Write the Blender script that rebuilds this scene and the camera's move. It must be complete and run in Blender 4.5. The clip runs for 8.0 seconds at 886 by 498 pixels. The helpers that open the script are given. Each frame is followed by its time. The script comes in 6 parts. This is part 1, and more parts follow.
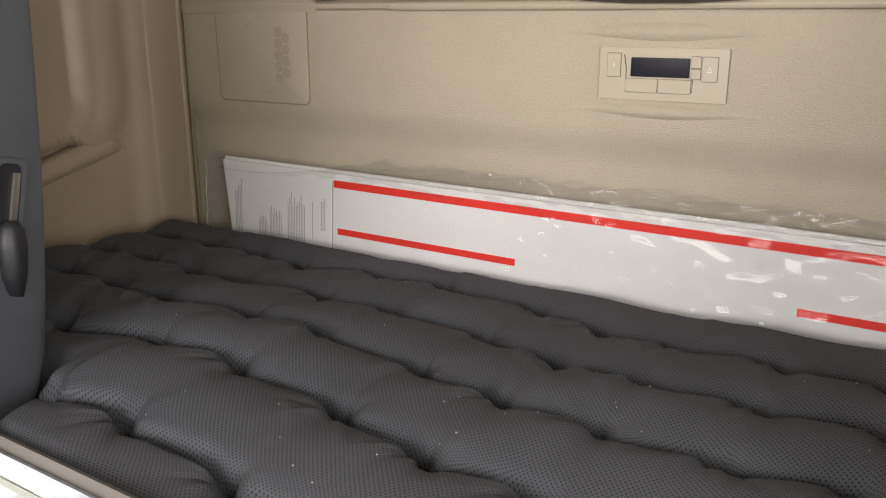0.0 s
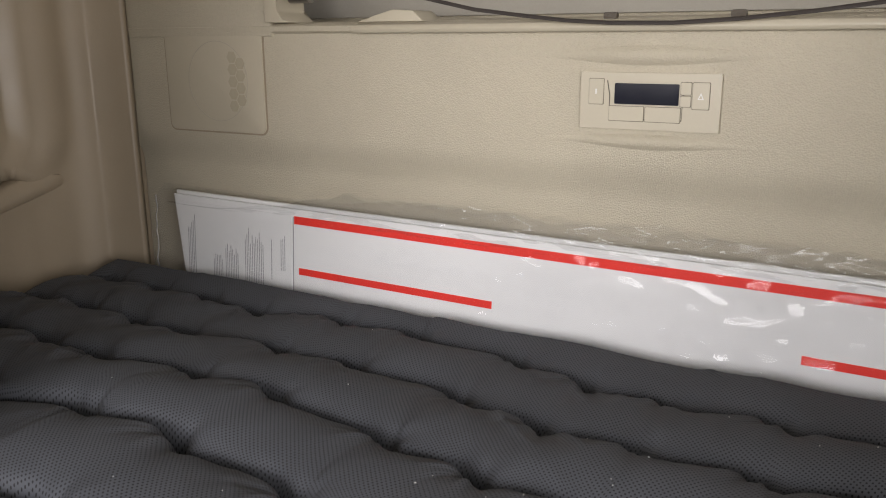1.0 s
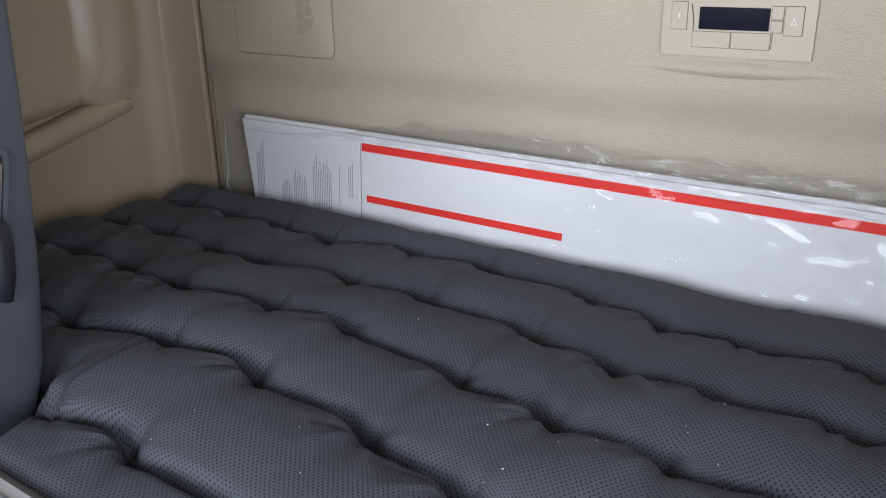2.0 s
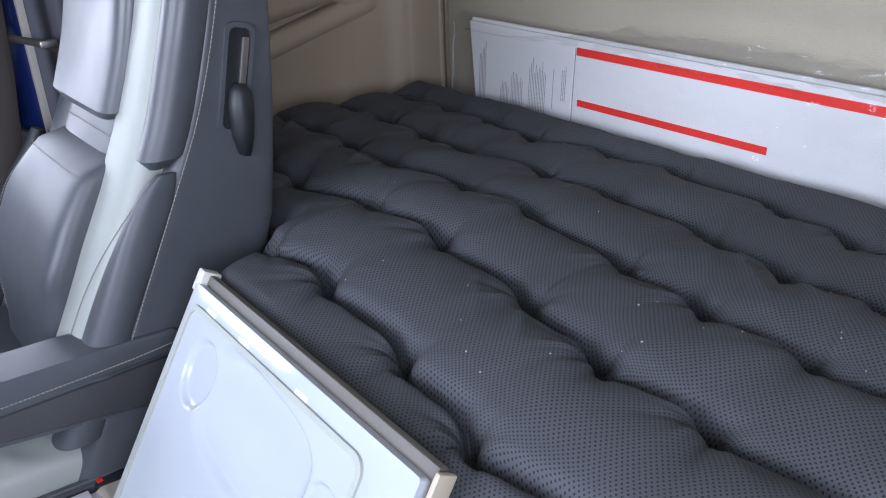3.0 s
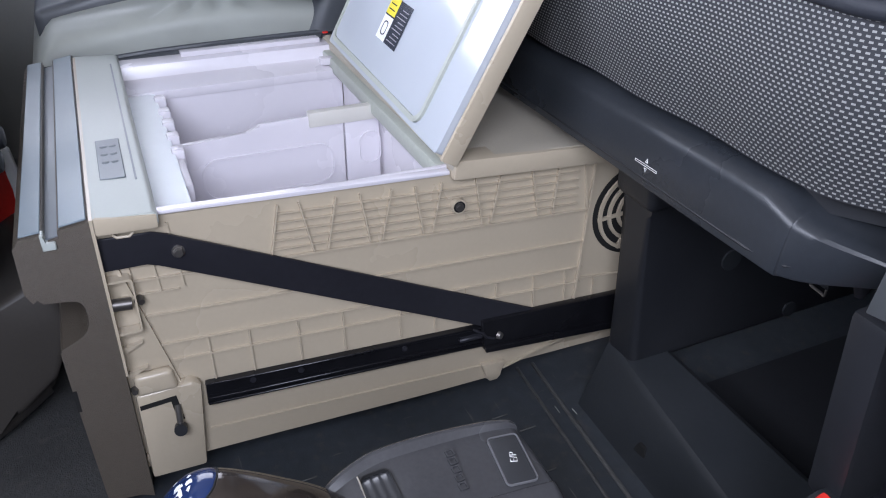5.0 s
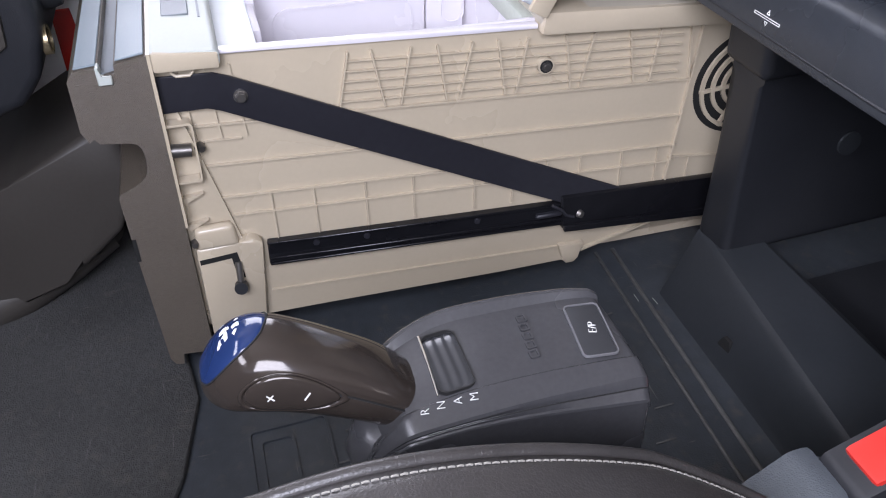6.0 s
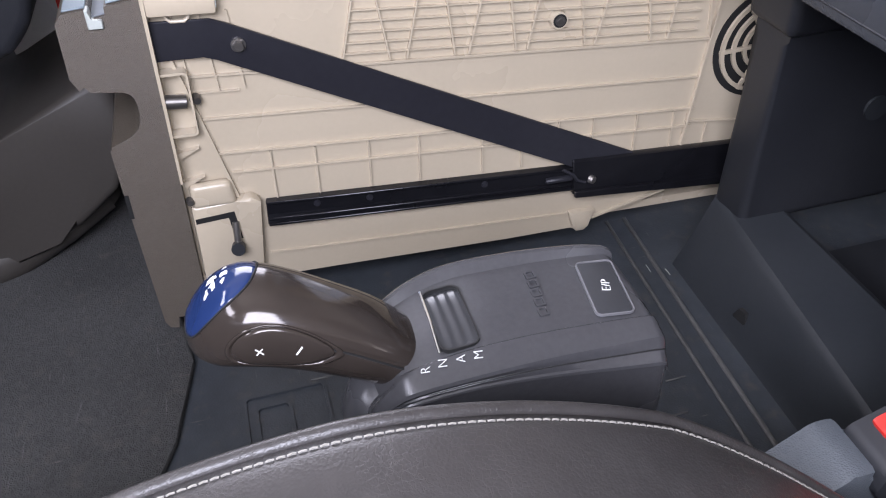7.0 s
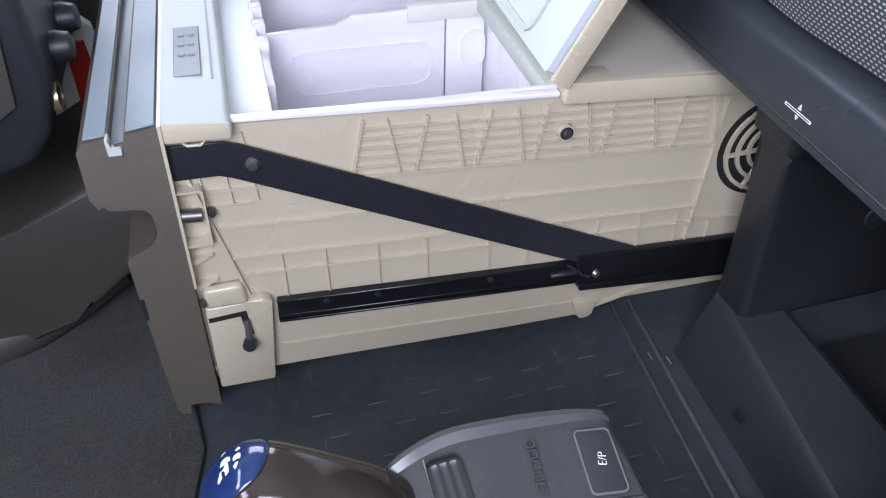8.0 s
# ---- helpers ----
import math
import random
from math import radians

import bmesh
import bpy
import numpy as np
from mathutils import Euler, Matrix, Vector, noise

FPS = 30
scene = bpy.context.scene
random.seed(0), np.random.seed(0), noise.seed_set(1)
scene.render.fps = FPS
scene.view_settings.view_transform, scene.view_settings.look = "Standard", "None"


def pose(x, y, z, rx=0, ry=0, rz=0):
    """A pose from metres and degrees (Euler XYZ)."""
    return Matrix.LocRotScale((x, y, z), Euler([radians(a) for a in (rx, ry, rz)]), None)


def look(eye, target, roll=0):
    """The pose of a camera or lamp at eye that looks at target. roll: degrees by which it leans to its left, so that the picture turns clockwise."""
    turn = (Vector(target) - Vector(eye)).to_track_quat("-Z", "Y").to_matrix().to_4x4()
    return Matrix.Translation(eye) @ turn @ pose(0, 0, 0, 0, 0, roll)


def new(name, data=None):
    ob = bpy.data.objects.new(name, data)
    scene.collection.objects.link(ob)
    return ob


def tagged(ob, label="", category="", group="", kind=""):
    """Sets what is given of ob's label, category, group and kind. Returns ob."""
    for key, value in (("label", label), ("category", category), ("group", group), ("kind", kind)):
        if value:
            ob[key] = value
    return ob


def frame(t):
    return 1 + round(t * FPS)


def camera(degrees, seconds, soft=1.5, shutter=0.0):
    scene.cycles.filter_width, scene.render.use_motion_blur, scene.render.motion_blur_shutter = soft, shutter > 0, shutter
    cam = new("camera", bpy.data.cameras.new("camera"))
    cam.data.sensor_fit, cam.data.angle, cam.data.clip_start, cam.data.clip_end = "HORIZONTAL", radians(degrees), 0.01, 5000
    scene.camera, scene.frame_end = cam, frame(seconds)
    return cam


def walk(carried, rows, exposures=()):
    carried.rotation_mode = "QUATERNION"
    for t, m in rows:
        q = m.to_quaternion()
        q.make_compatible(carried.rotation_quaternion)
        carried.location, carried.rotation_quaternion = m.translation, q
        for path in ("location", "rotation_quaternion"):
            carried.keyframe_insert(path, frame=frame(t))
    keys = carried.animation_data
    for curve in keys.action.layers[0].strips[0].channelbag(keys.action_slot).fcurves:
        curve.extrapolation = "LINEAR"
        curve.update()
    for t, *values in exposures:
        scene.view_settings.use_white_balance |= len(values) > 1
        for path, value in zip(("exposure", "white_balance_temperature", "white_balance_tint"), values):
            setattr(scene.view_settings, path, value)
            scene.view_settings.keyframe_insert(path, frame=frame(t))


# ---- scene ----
cam = camera(56.6, 8.0, 1.1)
WINDSCREEN, SIDE = 31.0, 13.5
PATH = [
    (0, (0.025, -0.005, 1.019), (-0.971, 1.642, 0.476), 0.0),
    (0.5, (-0.015, 0.045, 1.029), (-0.969, 1.729, 0.526), -0.1),
    (1, (-0.033, 0.1, 1.024), (-0.978, 1.791, 0.524), -0.3),
    (1.2, (-0.044, 0.127, 1.02), (-0.986, 1.819, 0.521), -0.4),
    (2.3, (-0.057, 0.111, 1.054), (-1.196, 1.56, 0.276), -1.6),
    (2.5, (-0.042, 0.123, 1.044), (-1.275, 1.486, 0.255), -1.8),
    (3, (0.051, 0.094, 1.027), (-1.37, 1.215, 0.177), -2.3),
    (3.5, (0.183, 0.045, 0.996), (-1.265, 1.033, 0.034), -2.5),
    (3.7, (0.254, 0.003, 0.956), (-1.209, 0.974, -0.001), -2.7),
    (4, (0.31, -0.056, 0.868), (-1.116, 0.936, -0.124), -2.1),
    (4.5, (0.352, -0.064, 0.763), (-1.123, 0.837, -0.243), -1.5),
    (5, (0.359, -0.048, 0.704), (-1.235, 0.576, -0.331), -2.6),
    (5.2, (0.354, -0.044, 0.689), (-1.243, 0.499, -0.386), -3.1),
    (6.3, (0.318, -0.038, 0.624), (-1.2, 0.347, -0.621), -3.0),
    (6.5, (0.314, -0.037, 0.615), (-1.203, 0.343, -0.631), -2.9),
    (7, (0.313, -0.035, 0.605), (-1.196, 0.341, -0.653), -2.7),
    (7.5, (0.306, -0.025, 0.634), (-1.194, 0.349, -0.635), -2.7),
    (8, (0.262, -0.016, 0.702), (-1.235, 0.335, -0.577), -2.2),
]
EXPOSURES = [(0.0, 0.46, 7600, 14), (1.2, 0.42, 7000, 14), (2.5, 0.54, 5850, 12), (3.0, 0.50, 5800, 15), (3.5, 0.12, 5650, 18), (4.0, 0.14, 5800, 18), (4.5, 0.30, 5950, 17), (5.0, 0.52, 6000, 16), (6.5, 1.12, 6300, 20), (7.0, 1.22, 6250, 20), (7.5, 1.34, 6100, 17), (8.0, 0.98, 5900, 16)]
walk(cam, [(t, look(eye, target, roll)) for t, eye, target, roll in PATH], EXPOSURES)

# ---------------------------------------------------------------- light
world = bpy.data.worlds.new("sky")
scene.world = world
world.use_nodes = True
sky = world.node_tree.nodes.new("ShaderNodeTexSky")
sky.sky_type, sky.sun_disc = "NISHITA", False
sky.sun_elevation, sky.sun_rotation = radians(48), radians(150)
world.node_tree.links.new(sky.outputs[0], world.node_tree.nodes["Background"].inputs[0])
world.node_tree.nodes["Background"].inputs[1].default_value = 0.12


def lamp(name, eye, target, wide, high, watts, colour):
    data = bpy.data.lights.new(name, "AREA")
    data.shape, data.size, data.size_y, data.energy, data.color = "RECTANGLE", wide, high, watts, colour
    ob = new(name, data)
    ob.matrix_world = look(eye, target)
    return ob


lamp("windscreen_daylight", (-0.40, -1.42, 1.25), (-0.40, 0.6, 0.75), 1.7, 0.75, WINDSCREEN, (0.95, 0.98, 1.04))
lamp("driver_window_daylight", (0.70, -0.30, 1.02), (-0.8, 0.1, 0.5), 0.75, 0.55, SIDE, (0.93, 0.97, 1.05))
sun_data = bpy.data.lights.new("sun", "SUN")
sun_data.energy, sun_data.angle, sun_data.color = 3.0, radians(0.5), (1.0, 0.93, 0.82)
sun = new("sun", sun_data)
sun.matrix_world = look((1.6, -2.2, 3.4), (0, 0, 0))


# ---------------------------------------------------------------- materials
def shader(name, colour, rough=0.5, metal=0.0, scale=60.0, vary=0.12, bump=0.1, depth=0.001, wear=0.0, stain=0.06, detail=4.0):
    """A surface with fine grain and relief at one scale, and soft uneven patches at another."""
    m = bpy.data.materials.new(name)
    m.use_nodes = True
    n, l = m.node_tree.nodes, m.node_tree.links
    p = n["Principled BSDF"]
    at = n.new("ShaderNodeTexCoord").outputs["Object"]
    fine = n.new("ShaderNodeTexNoise")
    fine.inputs["Scale"].default_value, fine.inputs["Detail"].default_value = scale, detail
    broad = n.new("ShaderNodeTexNoise")
    broad.inputs["Scale"].default_value, broad.inputs["Detail"].default_value = 5.0, 5.0
    l.new(at, fine.inputs["Vector"]), l.new(at, broad.inputs["Vector"])
    dark = n.new("ShaderNodeMixRGB")
    dark.blend_type = "MIX"
    dark.inputs[1].default_value = (*[c * (1 - vary) for c in colour], 1)
    dark.inputs[2].default_value = (*[min(1, c * (1 + vary)) for c in colour], 1)
    l.new(fine.outputs["Fac"], dark.inputs[0])
    patch = n.new("ShaderNodeMixRGB")
    patch.blend_type = "MULTIPLY"
    patch.inputs[0].default_value = 1.0
    tone = n.new("ShaderNodeMapRange")
    tone.inputs["From Min"].default_value, tone.inputs["From Max"].default_value = 0.3, 0.7
    tone.inputs["To Min"].default_value, tone.inputs["To Max"].default_value = 1 - stain, 1 + stain
    l.new(broad.outputs["Fac"], tone.inputs["Value"])
    l.new(dark.outputs[0], patch.inputs[1]), l.new(tone.outputs[0], patch.inputs[2])
    l.new(patch.outputs[0], p.inputs["Base Color"])
    gloss = n.new("ShaderNodeMapRange")
    gloss.inputs["From Min"].default_value, gloss.inputs["From Max"].default_value = 0.3, 0.7
    gloss.inputs["To Min"].default_value, gloss.inputs["To Max"].default_value = max(0.02, rough - 0.06 - wear), min(1, rough + 0.06 + wear)
    l.new(broad.outputs["Fac"], gloss.inputs["Value"])
    l.new(gloss.outputs[0], p.inputs["Roughness"])
    p.inputs["Metallic"].default_value = metal
    if bump:
        b = n.new("ShaderNodeBump")
        b.inputs["Strength"].default_value, b.inputs["Distance"].default_value = bump, depth
        l.new(fine.outputs["Fac"], b.inputs["Height"])
        l.new(b.outputs[0], p.inputs["Normal"])
    return m


def cells(m, scale, strength, depth):
    """Adds a pebbled grain of rounded cells to the relief of a material."""
    n, l = m.node_tree.nodes, m.node_tree.links
    v = n.new("ShaderNodeTexVoronoi")
    v.inputs["Scale"].default_value = scale
    at = next(x for x in n if x.type == "TEX_COORD").outputs["Object"]
    l.new(at, v.inputs["Vector"])
    b = n.new("ShaderNodeBump")
    b.inputs["Strength"].default_value, b.inputs["Distance"].default_value = strength, depth
    l.new(v.outputs["Distance"], b.inputs["Height"])
    last = n["Principled BSDF"].inputs["Normal"]
    if last.is_linked:
        l.new(last.links[0].from_socket, b.inputs["Normal"])
    l.new(b.outputs[0], last)
    return m


def crazed(m, scale, pale):
    """Adds a broken net of fine pale creases to worn leather."""
    n, l = m.node_tree.nodes, m.node_tree.links
    p = n["Principled BSDF"]
    at = next(x for x in n if x.type == "TEX_COORD").outputs["Object"]
    warp, add = n.new("ShaderNodeTexNoise"), n.new("ShaderNodeMixRGB")
    warp.inputs["Scale"].default_value, warp.inputs["Detail"].default_value = 35, 6
    l.new(at, warp.inputs["Vector"])
    add.blend_type = "ADD"
    add.inputs[0].default_value = 0.022
    l.new(at, add.inputs[1]), l.new(warp.outputs["Color"], add.inputs[2])
    v = n.new("ShaderNodeTexVoronoi")
    v.feature = "DISTANCE_TO_EDGE"
    v.inputs["Scale"].default_value = scale
    l.new(add.outputs[0], v.inputs["Vector"])
    line = n.new("ShaderNodeMapRange")
    line.inputs["From Min"].default_value, line.inputs["From Max"].default_value = 0.0, 0.04
    line.inputs["To Min"].default_value, line.inputs["To Max"].default_value = 1.0, 0.0
    l.new(v.outputs["Distance"], line.inputs["Value"])
    where = n.new("ShaderNodeTexNoise")
    where.inputs["Scale"].default_value = 16
    l.new(at, where.inputs["Vector"])
    some = n.new("ShaderNodeMapRange")
    some.inputs["From Min"].default_value, some.inputs["From Max"].default_value = 0.48, 0.68
    l.new(where.outputs["Fac"], some.inputs["Value"])
    both = n.new("ShaderNodeMath")
    both.operation = "MULTIPLY"
    l.new(line.outputs[0], both.inputs[0]), l.new(some.outputs[0], both.inputs[1])
    mix = n.new("ShaderNodeMixRGB")
    mix.inputs[2].default_value = (*pale, 1)
    l.new(both.outputs[0], mix.inputs[0])
    l.new(p.inputs["Base Color"].links[0].from_socket, mix.inputs[1])
    l.new(mix.outputs[0], p.inputs["Base Color"])
    b = n.new("ShaderNodeBump")
    b.invert = True
    b.inputs["Strength"].default_value, b.inputs["Distance"].default_value = 0.35, 0.0006
    l.new(both.outputs[0], b.inputs["Height"])
    l.new(p.inputs["Normal"].links[0].from_socket, b.inputs["Normal"])
    l.new(b.outputs[0], p.inputs["Normal"])
    return m


def scuffed(m, most=0.8):
    """Adds brownish dust in patches and thin pale scratches to a floor surface."""
    n, l = m.node_tree.nodes, m.node_tree.links
    p = n["Principled BSDF"]
    at = next(x for x in n if x.type == "TEX_COORD").outputs["Object"]
    for stretch, scale, low, high, colour in (((1, 1, 1), 60, 0.56, 0.80, (0.080, 0.074, 0.066)), ((1, 14, 1), 16, 0.66, 0.74, (0.13, 0.125, 0.12)), ((9, 1, 1), 22, 0.69, 0.76, (0.12, 0.11, 0.10))):
        turn, tex, edge, mix = n.new("ShaderNodeMapping"), n.new("ShaderNodeTexNoise"), n.new("ShaderNodeMapRange"), n.new("ShaderNodeMixRGB")
        turn.inputs["Scale"].default_value = stretch
        turn.inputs["Rotation"].default_value = (0, 0, 0.25)
        tex.inputs["Scale"].default_value, tex.inputs["Detail"].default_value = scale, 7
        edge.inputs["From Min"].default_value, edge.inputs["From Max"].default_value = low, high
        edge.inputs["To Max"].default_value = most
        l.new(at, turn.inputs["Vector"]), l.new(turn.outputs[0], tex.inputs["Vector"])
        l.new(tex.outputs["Fac"], edge.inputs["Value"]), l.new(edge.outputs[0], mix.inputs[0])
        mix.inputs[2].default_value = (*colour, 1)
        l.new(p.inputs["Base Color"].links[0].from_socket, mix.inputs[1])
        l.new(mix.outputs[0], p.inputs["Base Color"])
    return m


def woven(name, ground, thread, pitch_u, pitch_v, length, height, rough, dots=False, relief=0.5):
    """Cloth with staggered dashes or round dots, laid by the mesh's own metre-sized UV."""
    m = shader(name, ground, rough, 0, 900, 0.25, 0.15, 0.0006, 0.0, 0.10)
    n, l = m.node_tree.nodes, m.node_tree.links
    p = n["Principled BSDF"]
    uv = n.new("ShaderNodeUVMap").outputs[0]
    split = n.new("ShaderNodeSeparateXYZ")
    l.new(uv, split.inputs[0])

    def sums(op, a, b=None):
        k = n.new("ShaderNodeMath")
        k.operation = op
        for i, s in enumerate((a, b)):
            if s is None:
                continue
            if isinstance(s, (int, float)):
                k.inputs[i].default_value = s
            else:
                l.new(s, k.inputs[i])
        return k.outputs[0]

    v = sums("DIVIDE", split.outputs[1], pitch_v)
    row = sums("FLOOR", v)
    shift = sums("MULTIPLY", sums("MODULO", sums("ABSOLUTE", row), 2.0), 0.5)
    u = sums("ADD", sums("DIVIDE", split.outputs[0], pitch_u), shift)
    fu, fv = sums("ABSOLUTE", sums("SUBTRACT", sums("FRACT", u), 0.5)), sums("ABSOLUTE", sums("SUBTRACT", sums("FRACT", v), 0.5))
    if dots:
        away = sums("SQRT", sums("ADD", sums("POWER", sums("MULTIPLY", fu, pitch_u / pitch_v), 2.0), sums("POWER", fv, 2.0)))
        mask = sums("LESS_THAN", away, length)
    else:
        mask = sums("MULTIPLY", sums("LESS_THAN", fu, length / 2), sums("LESS_THAN", fv, height / 2))
    mix = n.new("ShaderNodeMixRGB")
    mix.inputs[2].default_value = (*thread, 1)
    l.new(mask, mix.inputs[0])
    l.new(p.inputs["Base Color"].links[0].from_socket, mix.inputs[1])
    l.new(mix.outputs[0], p.inputs["Base Color"])
    b = n.new("ShaderNodeBump")
    b.invert = dots
    b.inputs["Strength"].default_value, b.inputs["Distance"].default_value = relief, 0.0006
    l.new(mask, b.inputs["Height"])
    l.new(p.inputs["Normal"].links[0].from_socket, b.inputs["Normal"])
    l.new(b.outputs[0], p.inputs["Normal"])
    return m


BEIGE = cells(shader("beige_vinyl", (0.50, 0.45, 0.35), 0.55, 0, 240, 0.07, 0.1, 0.0008, 0.05), 430, 0.9, 0.0011)
BRACKET = shader("grey_painted_steel", (0.050, 0.054, 0.057), 0.45, 0.2, 200, 0.08, 0.05, 0.0004, 0.05)
# beige darkened and browned to paint in the shade on the left side wall
SHADED_WALL = shader("shade_browned_beige_plastic", (0.325, 0.262, 0.187), 0.45, 0, 300, 0.04, 0.08, 0.0004, 0.05)
HEX = shader("dull_beige_grille", (0.43, 0.38, 0.285), 0.5, 0, 300, 0.04, 0.08, 0.0004, 0.05)
BEIGE_SMOOTH = shader("beige_moulded_plastic", (0.50, 0.45, 0.35), 0.42, 0, 400, 0.03, 0.08, 0.0004, 0.05)
FRIDGE = shader("cream_fridge_plastic", (0.45, 0.385, 0.287), 0.30, 0, 220, 0.03, 0.06, 0.0004, 0.0, 0.035, 2.0)
COVER = cells(shader("grained_grey_beige_plastic", (0.42, 0.38, 0.31), 0.5, 0, 300, 0.05, 0.1, 0.0005), 700, 0.25, 0.0005)
LINER = shader("white_liner_plastic", (0.70, 0.67, 0.71), 0.26, 0, 40, 0.02, 0.03, 0.0006, 0.06, 0.02)
LID_WHITE = shader("glossy_white_plastic", (0.48, 0.51, 0.55), 0.09, 0, 12, 0.02, 0.05, 0.0008, 0.04, 0.02, 2.0)
CREAM = shader("cream_clip_plastic", (0.62, 0.60, 0.55), 0.35, 0, 60, 0.02, 0.03, 0.0006, 0.05, 0.02)
# brighter copy of the liner white: the light on the front ledge, put into colour
LEDGE_LIT = shader("lit_liner_white", (0.88, 0.92, 0.95), 0.35, 0, 60, 0.03, 0.05, 0.0006, 0.05, 0.03)
LID_TOP = shader("dull_brown_edge", (0.14, 0.128, 0.112), 0.5, 0, 200, 0.1, 0.08)
DOOR = cells(shader("grey_beige_door_lining", (0.24, 0.24, 0.23), 0.5, 0, 300, 0.05, 0.1, 0.0005), 500, 0.25, 0.0006)
SEAL = shader("grey_rubber_seal", (0.40, 0.42, 0.37), 0.5, 0, 200, 0.1, 0.1)
CONTROL = shader("pale_grey_green_plastic", (0.43, 0.46, 0.43), 0.4, 0, 300, 0.03, 0.05, 0.0003)
BLACK_STEEL = shader("black_coated_steel", (0.022, 0.022, 0.028), 0.42, 0.2, 120, 0.2, 0.05, 0.0004, 0.08)
RAIL = shader("greased_black_rail", (0.012, 0.012, 0.015), 0.26, 0.4, 60, 0.3, 0.1, 0.0006, 0.16)
STEEL = shader("dull_steel", (0.35, 0.33, 0.31), 0.35, 0.9, 200, 0.15, 0.05)
CHROME = shader("bright_chrome", (0.75, 0.75, 0.75), 0.12, 1.0, 200, 0.05, 0.02)
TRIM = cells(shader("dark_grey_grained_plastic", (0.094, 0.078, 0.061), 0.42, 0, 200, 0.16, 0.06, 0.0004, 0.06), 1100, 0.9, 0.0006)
TRIM_TOP = shader("blue_grey_fine_mesh_plastic", (0.16, 0.18, 0.20), 0.38, 0, 700, 0.15, 0.2, 0.0004, 0.06)
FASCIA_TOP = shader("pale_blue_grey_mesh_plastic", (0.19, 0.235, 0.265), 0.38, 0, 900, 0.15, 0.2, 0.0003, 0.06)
BLACK = cells(shader("black_grained_plastic", (0.013, 0.014, 0.017), 0.46, 0, 200, 0.2, 0.06, 0.0004, 0.07), 1100, 0.25, 0.0003)
BLACK_FLAT = shader("black_plastic", (0.014, 0.015, 0.018), 0.5, 0, 300, 0.15, 0.08, 0.0004, 0.05)
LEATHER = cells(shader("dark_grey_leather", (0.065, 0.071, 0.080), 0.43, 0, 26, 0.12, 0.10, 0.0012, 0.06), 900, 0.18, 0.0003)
LEATHER_OLD = crazed(cells(shader("worn_black_leather", (0.039, 0.036, 0.035), 0.36, 0, 75, 0.25, 0.20, 0.0012, 0.10, 0.15), 700, 0.25, 0.0005), 300, (0.052, 0.047, 0.043))
LEATHER_BACK = crazed(cells(shader("creased_dark_leather", (0.032, 0.032, 0.034), 0.33, 0, 60, 0.25, 0.30, 0.003, 0.10, 0.18), 800, 0.35, 0.0004), 260, (0.062, 0.060, 0.058))
LEATHER_GREY = cells(shader("light_grey_leather", (0.33, 0.345, 0.315), 0.50, 0, 20, 0.06, 0.25, 0.002, 0.06), 700, 0.12, 0.0004)
RIDGE = shader("worn_rubber_ridge", (0.085, 0.085, 0.083), 0.6, 0, 120, 0.4, 0.2, 0.0006)
THREAD = shader("pale_thread", (0.25, 0.24, 0.215), 0.8, 0, 900, 0.1, 0.1)
RUBBER = scuffed(cells(shader("black_rubber_mat", (0.041, 0.047, 0.055), 0.48, 0, 60, 0.3, 0.2, 0.001, 0.10, 0.2), 500, 0.3, 0.0005))
CARPET = scuffed(cells(shader("dusty_dark_carpet", (0.052, 0.052, 0.051), 0.95, 0, 260, 0.50, 0.8, 0.002, 0.02, 0.30), 800, 0.8, 0.0014), 0.7)
QUILT = woven("perforated_charcoal_knit", (0.065, 0.069, 0.079), (0.012, 0.012, 0.015), 0.0054, 0.0034, 0.300, 0, 0.85, True)
BAND = woven("dotted_charcoal_weave", (0.020, 0.021, 0.025), (0.25, 0.25, 0.24), 0.0053, 0.0034, 0.51, 0.44, 0.85)
SEAM_SHADE = shader("black_seam_shade", (0.006, 0.006, 0.008), 0.9, 0, 300, 0.2, 0.2)
PIPING = shader("dark_piping", (0.011, 0.013, 0.019), 0.6, 0, 300, 0.2, 0.2)
PAPER = shader("white_printed_sheet", (0.83, 0.83, 0.83), 0.35, 0, 8, 0.02, 0.15, 0.003, 0.05, 0.02)
RED = shader("red_print", (0.85, 0.020, 0.008), 0.65, 0, 60, 0.05, 0.0)
INK = shader("grey_print", (0.26, 0.25, 0.27), 0.6, 0, 60, 0.1, 0.0)
WHITE_MARK = shader("white_marking", (0.72, 0.72, 0.70), 0.5, 0, 200, 0.05, 0.0)
YELLOW = shader("yellow_label", (0.80, 0.66, 0.03), 0.3, 0, 60, 0.05, 0.0)
NAVY = shader("dark_label", (0.035, 0.040, 0.055), 0.2, 0, 60, 0.1, 0.0)
SCREEN = shader("dark_display", (0.008, 0.009, 0.018), 0.08, 0, 60, 0.1, 0.0)
KNOB = shader("smoked_bronze_plastic", (0.041, 0.033, 0.028), 0.18, 0.25, 60, 0.15, 0.04, 0.0005, 0.08)
CONSOLE = cells(shader("grey_brown_soft_plastic", (0.058, 0.058, 0.062), 0.33, 0.1, 300, 0.15, 0.05, 0.0003, 0.08, 0.16), 1400, 0.10, 0.0003)
BUTTON = shader("dark_button_plastic", (0.030, 0.031, 0.034), 0.36, 0, 300, 0.12, 0.05, 0.0003, 0.06)
BLUE = shader("blue_glossy_cap", (0.013, 0.027, 0.090), 0.12, 0, 30, 0.15, 0.02)
RED_PLASTIC = shader("red_plastic", (0.60, 0.030, 0.022), 0.28, 0, 200, 0.08, 0.05)
CABLE = shader("black_webbing", (0.036, 0.028, 0.024), 0.7, 0, 500, 0.2, 0.2)
